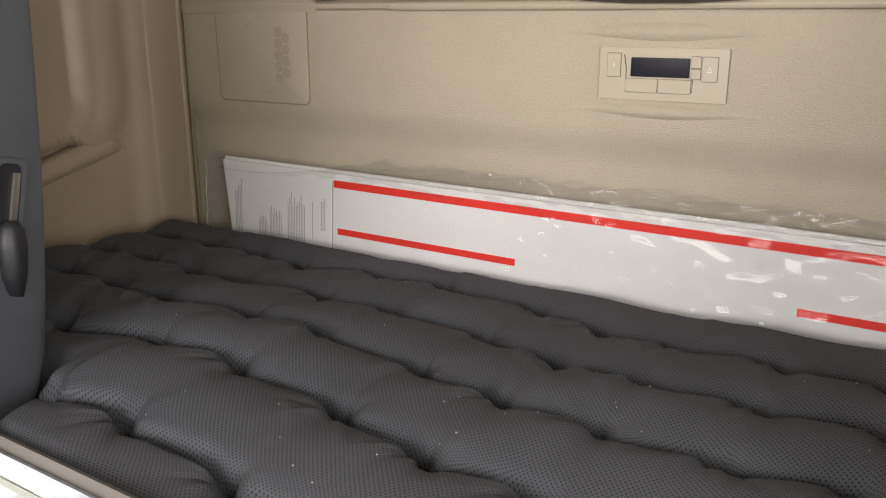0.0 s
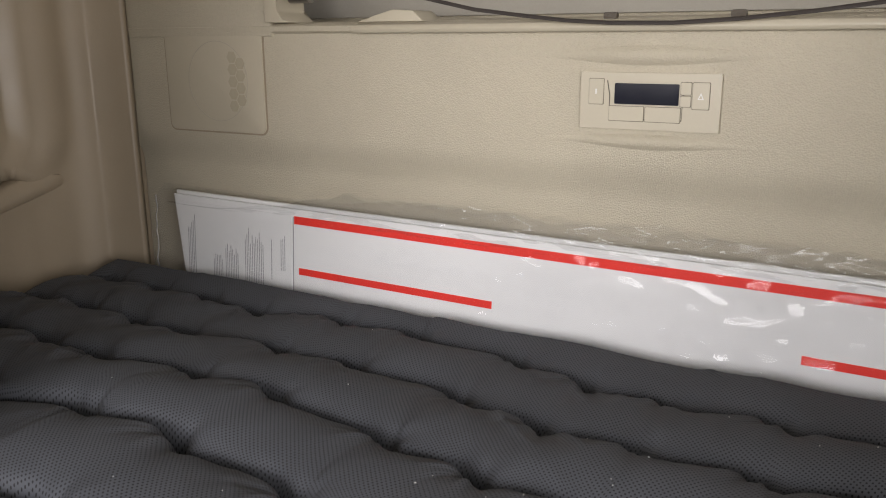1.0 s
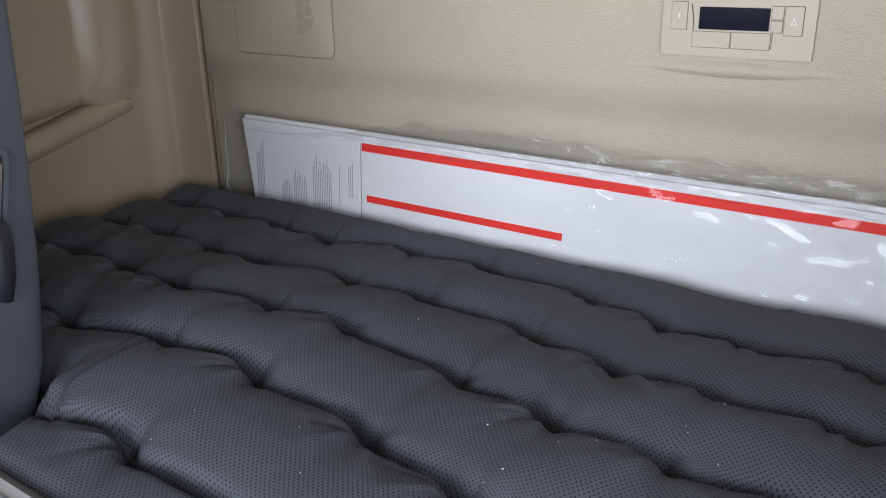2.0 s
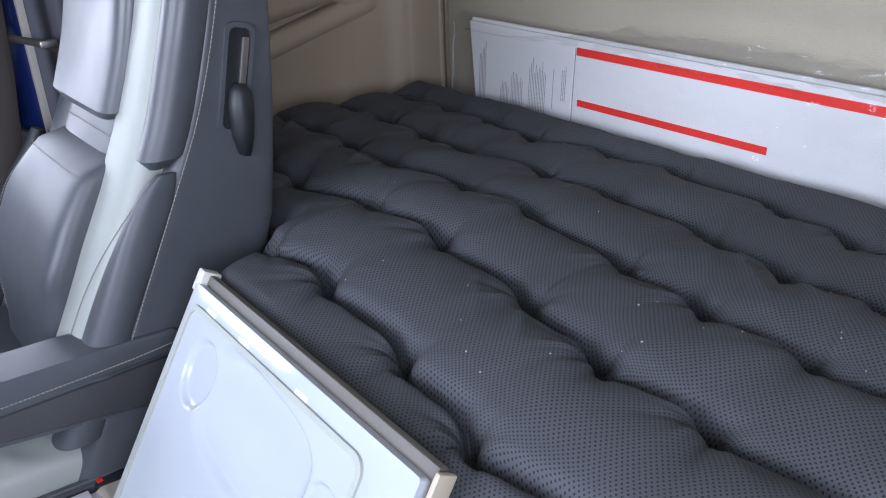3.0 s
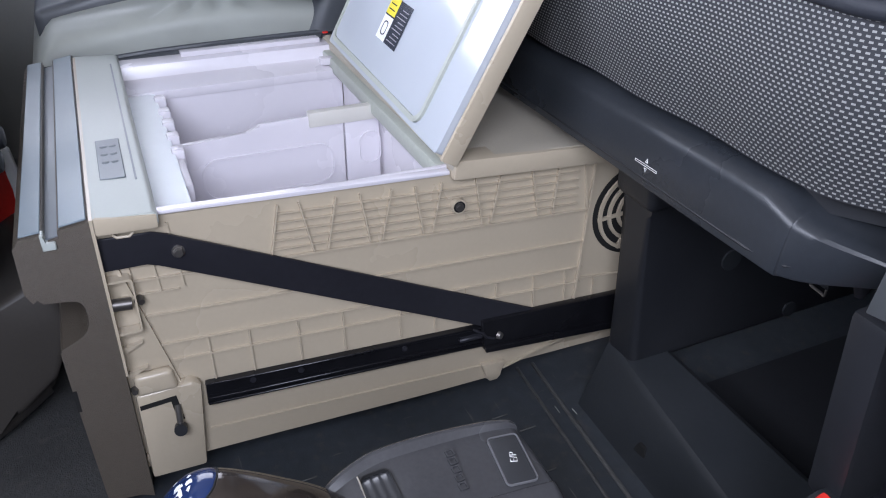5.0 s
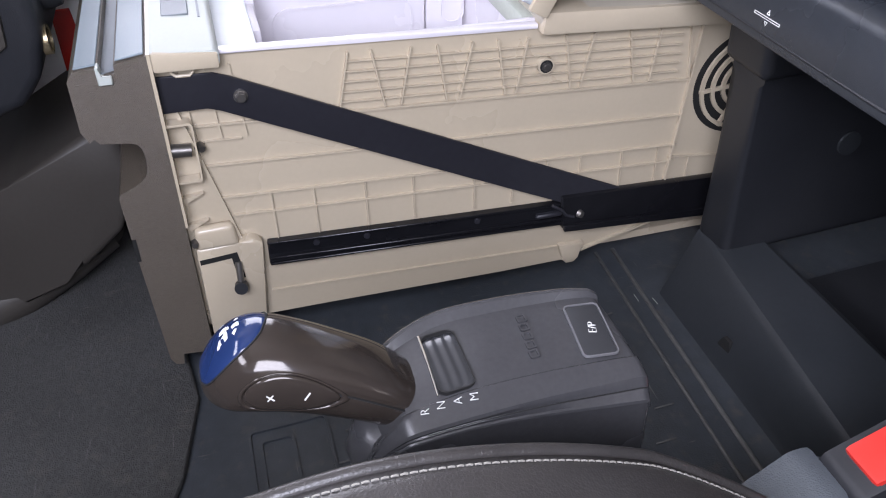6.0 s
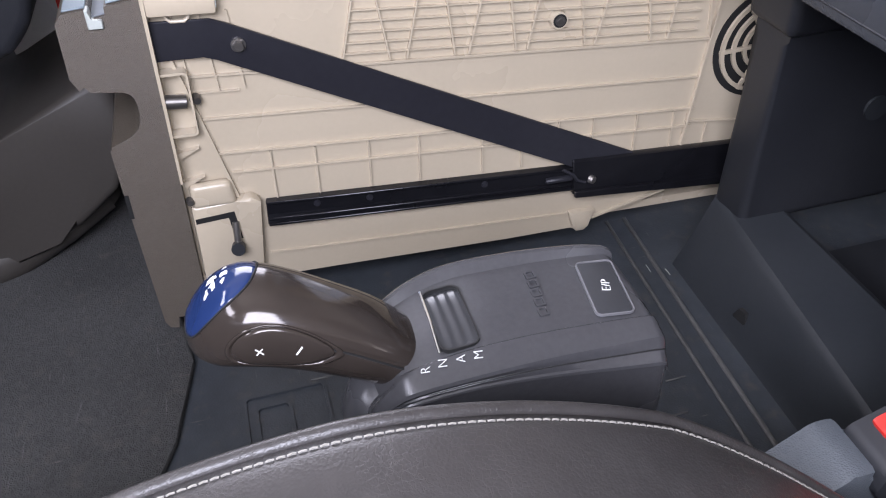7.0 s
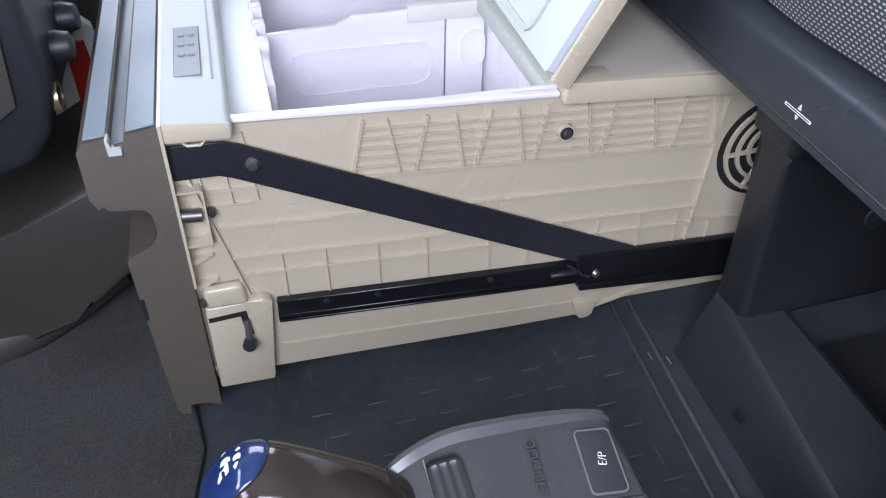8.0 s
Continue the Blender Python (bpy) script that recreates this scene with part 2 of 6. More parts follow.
CURTAIN = shader("dark_grey_curtain", (0.07, 0.07, 0.085), 0.9, 0, 400, 0.15, 0.3)
BLUE_PAINT = shader("dark_blue_paint", (0.01, 0.02, 0.11), 0.2, 0, 60, 0.1, 0.0)
LINING = shader("pale_headlining", (0.36, 0.34, 0.30), 0.9, 0, 300, 0.06, 0.2)
SLIDER = shader("dark_glossy_slider", (0.034, 0.035, 0.038), 0.34, 0, 60, 0.2, 0.05, 0.0004, 0.08)
PALE_EDGE = shader("pale_grey_edge", (0.18, 0.18, 0.19), 0.35, 0.3, 200, 0.1, 0.03)
TRAY = cells(shader("satin_black_plastic", (0.022, 0.025, 0.030), 0.34, 0, 200, 0.2, 0.05, 0.0004, 0.07), 1300, 0.15, 0.0003)
SILL = cells(shader("dark_grey_sill_plastic", (0.023, 0.026, 0.030), 0.46, 0, 200, 0.15, 0.06, 0.0004, 0.07), 1100, 0.2, 0.0003)
BUCKLE_GREY = cells(shader("grained_blue_grey_plastic", (0.075, 0.085, 0.096), 0.42, 0, 200, 0.15, 0.06, 0.0004, 0.07), 800, 0.5, 0.0006)
DASH = cells(shader("brownish_black_plastic", (0.045, 0.040, 0.035), 0.5, 0, 200, 0.12, 0.08, 0.0004, 0.06), 1100, 0.2, 0.0004)
STEEL_DARK = shader("tarnished_steel", (0.15, 0.14, 0.13), 0.42, 0.8, 200, 0.2, 0.05)
HOLE = shader("dark_hollow", (0.006, 0.006, 0.006), 0.8, 0, 60, 0.2, 0.0)


def clear_film(name, milky):
    """Clear crinkled film: see-through, with mirror-like glints that follow its folds."""
    m = bpy.data.materials.new(name)
    m.use_nodes = True
    n, l = m.node_tree.nodes, m.node_tree.links
    n.remove(n["Principled BSDF"])
    see, shine = n.new("ShaderNodeBsdfTransparent"), n.new("ShaderNodeBsdfGlossy")
    see.inputs[0].default_value = (0.95, 0.95, 0.95, 1)
    shine.inputs["Roughness"].default_value = 0.07
    mix = n.new("ShaderNodeMixShader")
    mix.inputs[0].default_value = 0.07
    l.new(see.outputs[0], mix.inputs[1]), l.new(shine.outputs[0], mix.inputs[2])
    thick, span = n.new("ShaderNodeTexNoise"), n.new("ShaderNodeMapRange")
    thick.inputs["Scale"].default_value = 7
    span.inputs["From Min"].default_value, span.inputs["From Max"].default_value = 0.40, 0.68
    span.inputs["To Min"].default_value, span.inputs["To Max"].default_value = 0.008, 0.050
    l.new(thick.outputs["Fac"], span.inputs["Value"]), l.new(span.outputs[0], mix.inputs[0])
    haze, both = n.new("ShaderNodeBsdfDiffuse"), n.new("ShaderNodeMixShader")
    both.inputs[0].default_value = milky
    l.new(mix.outputs[0], both.inputs[1]), l.new(haze.outputs[0], both.inputs[2])
    l.new(both.outputs[0], n["Material Output"].inputs[0])
    at = n.new("ShaderNodeTexCoord").outputs["Object"]
    k = n.new("ShaderNodeTexVoronoi")
    k.feature = "SMOOTH_F1"
    k.inputs["Scale"].default_value = 9
    warp = n.new("ShaderNodeTexNoise")
    warp.inputs["Scale"].default_value = 5
    l.new(at, warp.inputs["Vector"])
    l.new(warp.outputs["Color"], k.inputs["Vector"])
    b = n.new("ShaderNodeBump")
    b.inputs["Strength"].default_value, b.inputs["Distance"].default_value = 0.22, 0.0080
    l.new(k.outputs["Distance"], b.inputs["Height"])
    l.new(b.outputs[0], shine.inputs["Normal"])
    return m


FILM = clear_film("clear_crinkled_film", 0.022)
CREASE = clear_film("milky_film_crease", 0.30)


def glow(name, colour, strength):
    m = bpy.data.materials.new(name)
    m.use_nodes = True
    p = m.node_tree.nodes["Principled BSDF"]
    p.inputs["Base Color"].default_value = (*colour, 1)
    p.inputs["Emission Color"].default_value = (*colour, 1)
    p.inputs["Emission Strength"].default_value = strength
    return m


# ---------------------------------------------------------------- mesh helpers
def bm_new():
    return bmesh.new()


def part(name, bm, material, parent=None, label="", sharp=38):
    """Links a bmesh as one smooth-shaded mesh object under its parent."""
    bmesh.ops.recalc_face_normals(bm, faces=bm.faces)
    me = bpy.data.meshes.new(name)
    bm.to_mesh(me)
    bm.free()
    me.materials.append(material)
    for f in me.polygons:
        f.use_smooth = True
    me.set_sharp_from_angle(angle=radians(sharp))
    ob = new(name, me)
    ob.parent = parent
    return tagged(ob, label)


def thing(name, label, category, at=None, kind="", group=""):
    ob = new(name)
    ob.empty_display_size = 0.05
    if at is not None:
        ob.matrix_basis = at
    return tagged(ob, label, category, group, kind)


def bevelled(bm, verts, bev, seg):
    if bev > 0:
        edges = list({e for v in verts for e in v.link_edges})
        bmesh.ops.bevel(bm, geom=edges, offset=bev, segments=seg, profile=0.6, affect="EDGES", clamp_overlap=True)


def box(bm, x0, x1, y0, y1, z0, z1, bev=0.0, seg=2):
    m = Matrix.LocRotScale(((x0 + x1) / 2, (y0 + y1) / 2, (z0 + z1) / 2), None, (abs(x1 - x0), abs(y1 - y0), abs(z1 - z0)))
    bevelled(bm, bmesh.ops.create_cube(bm, size=1, matrix=m)["verts"], bev, seg)
    return bm


def prism(bm, pts, axis, a, b, bev=0.0, seg=2):
    """A flat outline (the two other axes, in x, y, z order) pushed from a to b along an axis."""
    def put(p, v):
        return (v, *p) if axis == "x" else (p[0], v, p[1]) if axis == "y" else (*p, v)
    lo, hi = [bm.verts.new(put(p, a)) for p in pts], [bm.verts.new(put(p, b)) for p in pts]
    k = len(pts)
    bm.faces.new(lo), bm.faces.new(hi[::-1])
    for i in range(k):
        bm.faces.new((lo[i], hi[i], hi[(i + 1) % k], lo[(i + 1) % k]))
    bevelled(bm, lo + hi, bev, seg)
    return bm


def loft(bm, rings, caps=True, closed=True):
    rows = [[bm.verts.new(p) for p in ring] for ring in rings]
    k = len(rows[0])
    for a, b in zip(rows, rows[1:]):
        for i in range(k if closed else k - 1):
            bm.faces.new((a[i], a[(i + 1) % k], b[(i + 1) % k], b[i]))
    if caps and closed:
        bm.faces.new(rows[0][::-1]), bm.faces.new(rows[-1])
    return bm


def tube(bm, pts, r, seg=8, flat=1.0, side=None):
    """A round (or flattened) cord along points; r may be a list."""
    pts = [Vector(p) for p in pts]
    rs = r if isinstance(r, (list, tuple)) else [r] * len(pts)
    rings, nrm = [], Vector(side) if side else None
    for i, p in enumerate(pts):
        d = (pts[min(i + 1, len(pts) - 1)] - pts[max(i - 1, 0)]).normalized()
        if nrm is None:
            nrm = d.orthogonal()
        nrm = (nrm - d * nrm.dot(d)).normalized()
        other = d.cross(nrm)
        rings.append([p + (nrm * math.cos(a) + other * math.sin(a) * flat) * rs[i] for a in (2 * math.pi * j / seg for j in range(seg))])
    return loft(bm, rings)


def rod(bm, a, b, r0, r1=None, seg=20):
    return tube(bm, [a, b], [r0, r0 if r1 is None else r1], seg)


def sheet(bm, f, us, vs, uv=None):
    """A grid of points f(u, v), with metre-sized UV if uv(u, v) is given."""
    rows = [[bm.verts.new(f(u, v)) for v in vs] for u in us]
    layer = bm.loops.layers.uv.new("UVMap") if uv else None
    for i in range(len(us) - 1):
        for j in range(len(vs) - 1):
            face = bm.faces.new((rows[i][j], rows[i + 1][j], rows[i + 1][j + 1], rows[i][j + 1]))
            if layer:
                for loop, (a, b) in zip(face.loops, ((i, j), (i + 1, j), (i + 1, j + 1), (i, j + 1))):
                    loop[layer].uv = uv(us[a], vs[b])
    return bm


def thicken(bm, t):
    bmesh.ops.recalc_face_normals(bm, faces=bm.faces)
    bmesh.ops.solidify(bm, geom=list(bm.faces), thickness=t)
    return bm


def steps(a, b, k):
    return [a + (b - a) * i / (k - 1) for i in range(k)]


def smooth(t):
    t = max(0.0, min(1.0, t))
    return t * t * (3 - 2 * t)


def ease(t):
    """The same for arrays."""
    t = np.clip(t, 0.0, 1.0)
    return t * t * (3 - 2 * t)


def between(rows, t):
    """A smooth curve through the rows of numbers, at the fractional row t."""
    i = max(0, min(int(t), len(rows) - 2))
    f = t - i
    p0, p1, p2, p3 = rows[max(i - 1, 0)], rows[i], rows[i + 1], rows[min(i + 2, len(rows) - 1)]
    return [0.5 * (2 * b + (c - a) * f + (2 * a - 5 * b + 4 * c - d) * f * f + (3 * b - a - 3 * c + d) * f ** 3) for a, b, c, d in zip(p0, p1, p2, p3)]


def rounded(w, h, r, seg=5):
    """Outline of a rectangle w by h about 0, 0 with round corners."""
    out = []
    for cx, cy, a0 in ((w / 2 - r, h / 2 - r, 0), (-w / 2 + r, h / 2 - r, 90), (-w / 2 + r, -h / 2 + r, 180), (w / 2 - r, -h / 2 + r, 270)):
        out += [(cx + r * math.cos(radians(a0 + 90 * i / seg)), cy + r * math.sin(radians(a0 + 90 * i / seg))) for i in range(seg + 1)]
    return out


def frame_ring(bm, outer, inner, put, depth):
    """A flat closed frame between two outlines of equal length; put(a, b, d) gives a point."""
    k = len(outer)
    rows = [[bm.verts.new(put(*p, d)) for p in o] for o, d in ((outer, 0), (outer, depth), (inner, depth), (inner, 0))]
    for q in range(4):
        a, b = rows[q], rows[(q + 1) % 4]
        for i in range(k):
            bm.faces.new((a[i], a[(i + 1) % k], b[(i + 1) % k], b[i]))
    return bm


def stitches(name, pts, parent, length=0.0032, gap=0.0012, r=0.00042, normal=(0, 0, 1)):
    """A row of single stitches along a line of points, in one mesh."""
    pts = [Vector(p) for p in pts]
    run = [0.0]
    for a, b in zip(pts, pts[1:]):
        run.append(run[-1] + (b - a).length)
    def at(s):
        i = max(0, min(len(pts) - 2, sum(q <= s for q in run) - 1))
        return pts[i].lerp(pts[i + 1], (s - run[i]) / max(1e-9, run[i + 1] - run[i]))
    bm, s = bm_new(), 0.0
    while s + length < run[-1]:
        tube(bm, [at(s), at(s + length * 0.5) + Vector(normal) * r, at(s + length)], r, 5)
        s += length + gap
    return part(name, bm, THREAD, parent, "pale stitching")


def letters(name, text, size, m, material, parent, label=""):
    curve = bpy.data.curves.new(name, "FONT")
    curve.offset = -0.028 * size
    curve.body, curve.size, curve.extrude, curve.align_x, curve.align_y = text, size, 0.0003, "CENTER", "CENTER"
    temp = new("lettering", curve)
    bpy.context.view_layer.update()
    me = bpy.data.meshes.new_from_object(temp.evaluated_get(bpy.context.evaluated_depsgraph_get()))
    bpy.data.objects.remove(temp)
    me.name = name
    me.materials.clear()
    me.materials.append(material)
    ob = new(name, me)
    ob.parent, ob.matrix_basis = parent, m
    return tagged(ob, label)


def basis(o, u, v):
    """A pose at o whose x runs along u and y along v."""
    u, v = Vector(u).normalized(), Vector(v)
    w = u.cross(v).normalized()
    v = w.cross(u)
    return Matrix.Translation(o) @ Matrix((u, v, w)).transposed().to_4x4()



# ---------------------------------------------------------------- the cab
XL, XR, YF, YB, ZT = -1.47, 0.75, -1.45, 1.262, 1.95


def cab():
    floor = part("floor", box(bm_new(), XL - 0.05, XR + 0.05, YF - 0.05, 1.35, -0.05, 0.0), RUBBER)
    tagged(floor, "black ribbed rubber cab floor with dust and scuffs", "floor", kind="structure")
    # raised dashes and long ridges of the rubber mat
    for k, x in enumerate((-0.325, -0.292, -0.255, -0.222, -0.185, -0.150, -0.110)):
        for j in range(6):
            y = -0.03 + 0.060 * j + 0.02 * (k % 2) + 0.006 * math.sin(5 * k + 3 * j)
            part("ridge", box(bm_new(), x - 0.0010, x + 0.0010, y, y + 0.022, 0.0, 0.0020, 0.0008, 1), RIDGE, floor)
    for y, w in ((0.338, 0.004), (0.360, 0.005)):
        bm = prism(bm_new(), [(-0.40, y + 0.006), (0.08, y - 0.018), (0.08, y - 0.018 + w), (-0.40, y + 0.006 + w)], "z", 0.0, 0.0035, 0.0012, 1)
        part("ridge", bm, RIDGE, floor)
    for x0, x1, y0, y1 in ((-0.25, -0.12, -0.10, -0.02), (-0.235, -0.135, -0.09, -0.055)):
        bm = bm_new()
        o, i = rounded(x1 - x0, y1 - y0, 0.006, 3), rounded(x1 - x0 - 0.006, y1 - y0 - 0.006, 0.004, 3)
        cx, cy = (x0 + x1) / 2, (y0 + y1) / 2
        frame_ring(bm, o, i, lambda a, b, d: (cx + a, cy + b, d), 0.003)
        part("ridge", bm, RUBBER, floor)
    # pale worn marks in the rubber
    for (xa, ya), (xb, yb), r in (((-0.300, 0.372), (-0.289, 0.3725), 0.0005), ((-0.313, 0.355), (-0.300, 0.3545), 0.0004)):
        part("worn_mark", tube(bm_new(), [(xa, ya, 0.0008), ((xa + xb) / 2, (ya + yb) / 2, 0.0012), (xb, yb, 0.0008)], r, 6, 0.5), SEAL, floor)
    ceiling = part("ceiling", box(bm_new(), XL - 0.05, XR + 0.05, YF - 0.05, 1.62, ZT, ZT + 0.05), LINING)
    tagged(ceiling, "pale cloth cab headlining", "ceiling", kind="structure")

    # rear wall: padded upper panel, a slanted shadow line and a set-back lower panel, with a shelf recess on top
    prof = [(1.262, 0.40), (1.262, 0.785), (1.259, 0.80), (1.250, 0.822), (1.243, 0.838), (1.240, 0.855), (1.240, 1.018), (1.243, 1.030), (1.236, 1.034), (1.235, 1.042), (1.242, 1.047), (1.30, 1.05), (1.46, 1.055), (1.47, 1.07), (1.47, ZT), (1.53, ZT), (1.53, 0.40)]
    wall = part("wall_rear", prism(bm_new(), prof, "x", -1.376, XR + 0.05), BEIGE)
    tagged(wall, "beige grained vinyl rear wall of the sleeper cab", "wall", kind="structure")
    # shallow pressed folds over and under the control unit
    for z, w, h in ((0.998, 0.36, 0.010), (0.880, 0.30, 0.008)):
        def fold(u, v, z=z, w=w, h=h):
            k = math.cos(math.pi * u / w) ** 2 if abs(u) < w / 2 else 0
            return (-0.345 + u, 1.2395 - 0.006 * k * (1 - v * v), z + h * v * (0.35 + k))
        part("pressed_fold", sheet(bm_new(), fold, steps(-w / 2, w / 2, 33), steps(-1, 1, 9)), BEIGE, wall)
    part("upper_panel", box(bm_new(), -1.376, -1.005, 1.2362, 1.262, 1.026, ZT, 0.002), BEIGE, wall)
    part("shelf_lip", prism(bm_new(), [(1.228, 1.030), (1.225, 1.036), (1.228, 1.043), (1.246, 1.046), (1.246, 1.030)], "x", -0.83, XR, 0.002), BEIGE_SMOOTH, wall)
    part("shelf_bracket", prism(bm_new(), [(-1.01, 1.048), (-0.955, 1.048), (-0.985, 1.066), (-0.990, 1.30), (-1.01, 1.30)], "y", 1.225, 1.30, 0.004), BEIGE_SMOOTH, wall)
    part("shelf_bracket", prism(bm_new(), [(-0.83, 1.047), (-0.70, 1.047), (-0.72, 1.064), (-0.76, 1.066)], "y", 1.236, 1.30, 0.004), BEIGE_SMOOTH, wall)
    part("shelf_bracket", rod(bm_new(), (-0.94, 1.215, 1.09), (-0.90, 1.215, 1.09), 0.012), STEEL, wall)
    part("shelf_backing", box(bm_new(), -1.50, XR, 1.452, 1.468, 1.06, ZT, 0.002), LINING, wall)
    for x in (-0.405, -0.235):
        part("shelf_clip", box(bm_new(), x - 0.01, x + 0.01, 1.24, 1.25, 1.046, 1.056, 0.003), TRIM, wall)

    # corner pillar and left side wall: one moulded sheet with a recessed upper panel framed by a soft rib, and a grip pocket
    def lining(y, z):
        turn = 0.0015 * ease((y - 1.0) / 0.05) + 0.0062 * ease((y - 1.05) / 0.08) + 0.105 * max(0.0, (y - 1.10) / 0.138) ** 2.6
        ry, rz = y - 0.985, 0.862 + 0.25 * (y - 1.05) - z
        d = math.hypot(max(ry, 0.0), max(rz, 0.0)) + min(max(ry, rz), 0.0) - 0.09
        panel = -0.017 * smooth(-d / 0.045) * (0.25 + 0.75 * smooth((z - 0.79) / 0.10))
        rib = 0.009 * math.exp(-((d - 0.040) / 0.030) ** 2) * (0.25 + 0.75 * smooth((z - 0.76) / 0.08))
        valley = -0.014 * math.exp(-((y - 1.205) / 0.020) ** 2)
        under = 0.761 + 0.26 * (y - 1.081) - z
        sides = (0.966 * under, 0.985 * (z - 0.790 - 0.17 * (y - 1.01)), 0.462 * (y - 1.083) + 0.887 * (z - 0.765), 0.80 - y)
        p = 0.0045 * math.log(sum(math.exp(min(60.0, q / 0.0045)) for q in sides))
        pocket = -0.030 * smooth(0.1 - p / 0.006)
        lip = 0.0045 * math.exp(-((p - 0.007) / 0.006) ** 2) * smooth(0.5 + under / 0.012)
        return (-1.472 + float(turn) + panel + rib + valley + pocket + lip, y, z)
    across = steps(0.47, 0.83, 12) + steps(0.833, 1.120, 110) + steps(1.123, 1.238, 40)
    upward = steps(0.30, 0.65, 12) + steps(0.652, 0.85, 90) + steps(0.855, 1.00, 30) + steps(1.02, ZT, 30)
    bm = sheet(bm_new(), lining, across, upward)
    side = part("wall_left", thicken(bm, 0.02), SHADED_WALL, sharp=180)
    tagged(side, "beige moulded side wall browned for shade, with grip pocket and rounded corner pillar", "wall", kind="structure")
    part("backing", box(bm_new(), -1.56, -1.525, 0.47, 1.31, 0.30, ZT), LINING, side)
    part("pillar_edge", box(bm_new(), -1.400, -1.3785, 1.2382, 1.264, 0.40, ZT, 0.002), SHADED_WALL, side)
    part("pillar_gap", box(bm_new(), -1.3790, -1.3764, 1.2395, 1.250, 0.40, ZT), HOLE, side)

    # passenger door with its window opening
    door = thing("door_1", "closed passenger door with beige lining and black trim", "door", kind="structure")
    part("door_panel", prism(bm_new(), [(-1.45, 0.0), (-0.95, 0.0), (0.40, 0.0), (0.40, 0.625), (0.355, 0.650), (-1.10, 0.68), (-1.45, 0.68)], "x", XL - 0.05, XL + 0.005, 0.004), DOOR, door)
    part("door_trim", prism(bm_new(), [(0.205, 0.20), (0.40, 0.20), (0.405, 0.63), (0.355, 0.662), (0.15, 0.668), (-1.0, 0.695), (-1.0, 0.670), (0.15, 0.645), (0.292, 0.641), (0.301, 0.632)], "x", XL - 0.02, XL + 0.03, 0.006), BUCKLE_GREY, door)
    part("window_frame", prism(bm_new(), [(0.345, 0.66), (0.385, 0.66), (0.43, 1.40), (0.39, 1.40)], "x", XL - 0.04, XL + 0.01, 0.004), BLACK_FLAT, door)
    part("window_frame", prism(bm_new(), [(0.385, 0.60), (0.425, 0.60), (0.47, 1.40), (0.43, 1.40)], "x", XL - 0.05, XL - 0.01, 0.004), BLUE_PAINT, door, "dark blue painted door edge")
    part("window_frame", box(bm_new(), XL - 0.05, XL + 0.01, -1.45, 0.47, 1.36, ZT), LINING, door)
    part("window_frame", box(bm_new(), XL - 0.05, XL + 0.01, -1.45, -0.95, 0.65, 1.40), TRIM, door)
    pillar = part("wall_left_pillar", box(bm_new(), XL - 0.05, XL + 0.004, 0.425, 0.50, 0.0, ZT, 0.004), LINING)
    tagged(pillar, "pale door pillar beside the passenger seat", "wall", kind="structure")

    # right side, closed, with the driver's window opening; front with the windscreen opening
    right = thing("wall_right", "driver's side wall and door of the cab", "wall", kind="structure")
    part("door_panel", box(bm_new(), XR, XR + 0.05, YF, 1.5, 0.0, 0.72), COVER, right)
    part("door_panel", box(bm_new(), XR, XR + 0.05, 0.15, 1.5, 0.72, ZT), LINING, right)
    part("window_frame", box(bm_new(), XR, XR + 0.05, YF, 0.15, 1.36, ZT), LINING, right)
    part("window_frame", box(bm_new(), XR, XR + 0.05, YF, -0.78, 0.72, 1.36), TRIM, right)
    front = thing("wall_front", "firewall and windscreen surround of the cab", "wall", kind="structure")
    part("firewall", box(bm_new(), XL - 0.05, XR + 0.05, YF - 0.05, YF, 0.0, 0.84), BLACK, front)
    part("header", box(bm_new(), XL - 0.05, XR + 0.05, YF - 0.05, YF, 1.66, ZT), LINING, front)
    part("side_wall", box(bm_new(), XL - 0.05, XL, 1.25, 1.53, 0.0, ZT), LINING, front)
    return floor


cab()


def outside():
    bm = prism(bm_new(), [(-6, -1.5), (8, -1.5), (8, 6.0), (-6, 6.0)], "x", -9.02, -9.0)
    yard = part("backdrop", bm, glow("bright_yard", (0.93, 0.95, 1.0), 4.0))
    tagged(yard, "overexposed pale yard and buildings outside the window", "backdrop", kind="structure")
    truck = thing("parked_trailer", "pale parked trailer with red lights in the yard", "trailer")
    part("body", box(bm_new(), -8.2, -7.6, 1.31, 5.0, -0.9, 1.2, 0.05), PAPER, truck)
    part("tail_light", box(bm_new(), -7.62, -7.58, 1.335, 1.415, -0.45, -0.30, 0.02), RED_PLASTIC, truck)
    part("tail_light", box(bm_new(), -7.62, -7.58, 1.405, 1.46, -0.63, -0.50, 0.02), RED_PLASTIC, truck)
    part("bumper", box(bm_new(), -7.64, -7.57, 1.31, 5.0, -1.0, -0.75, 0.02), TRIM, truck)
    ground = part("ground", box(bm_new(), -60, 60, -60, 60, -1.30, -1.25), shader("pale_yard_paving", (0.30, 0.29, 0.28), 0.9, 0, 6, 0.15, 0.2))
    tagged(ground, "pale paved yard outside the cab", "ground", kind="structure")


outside()


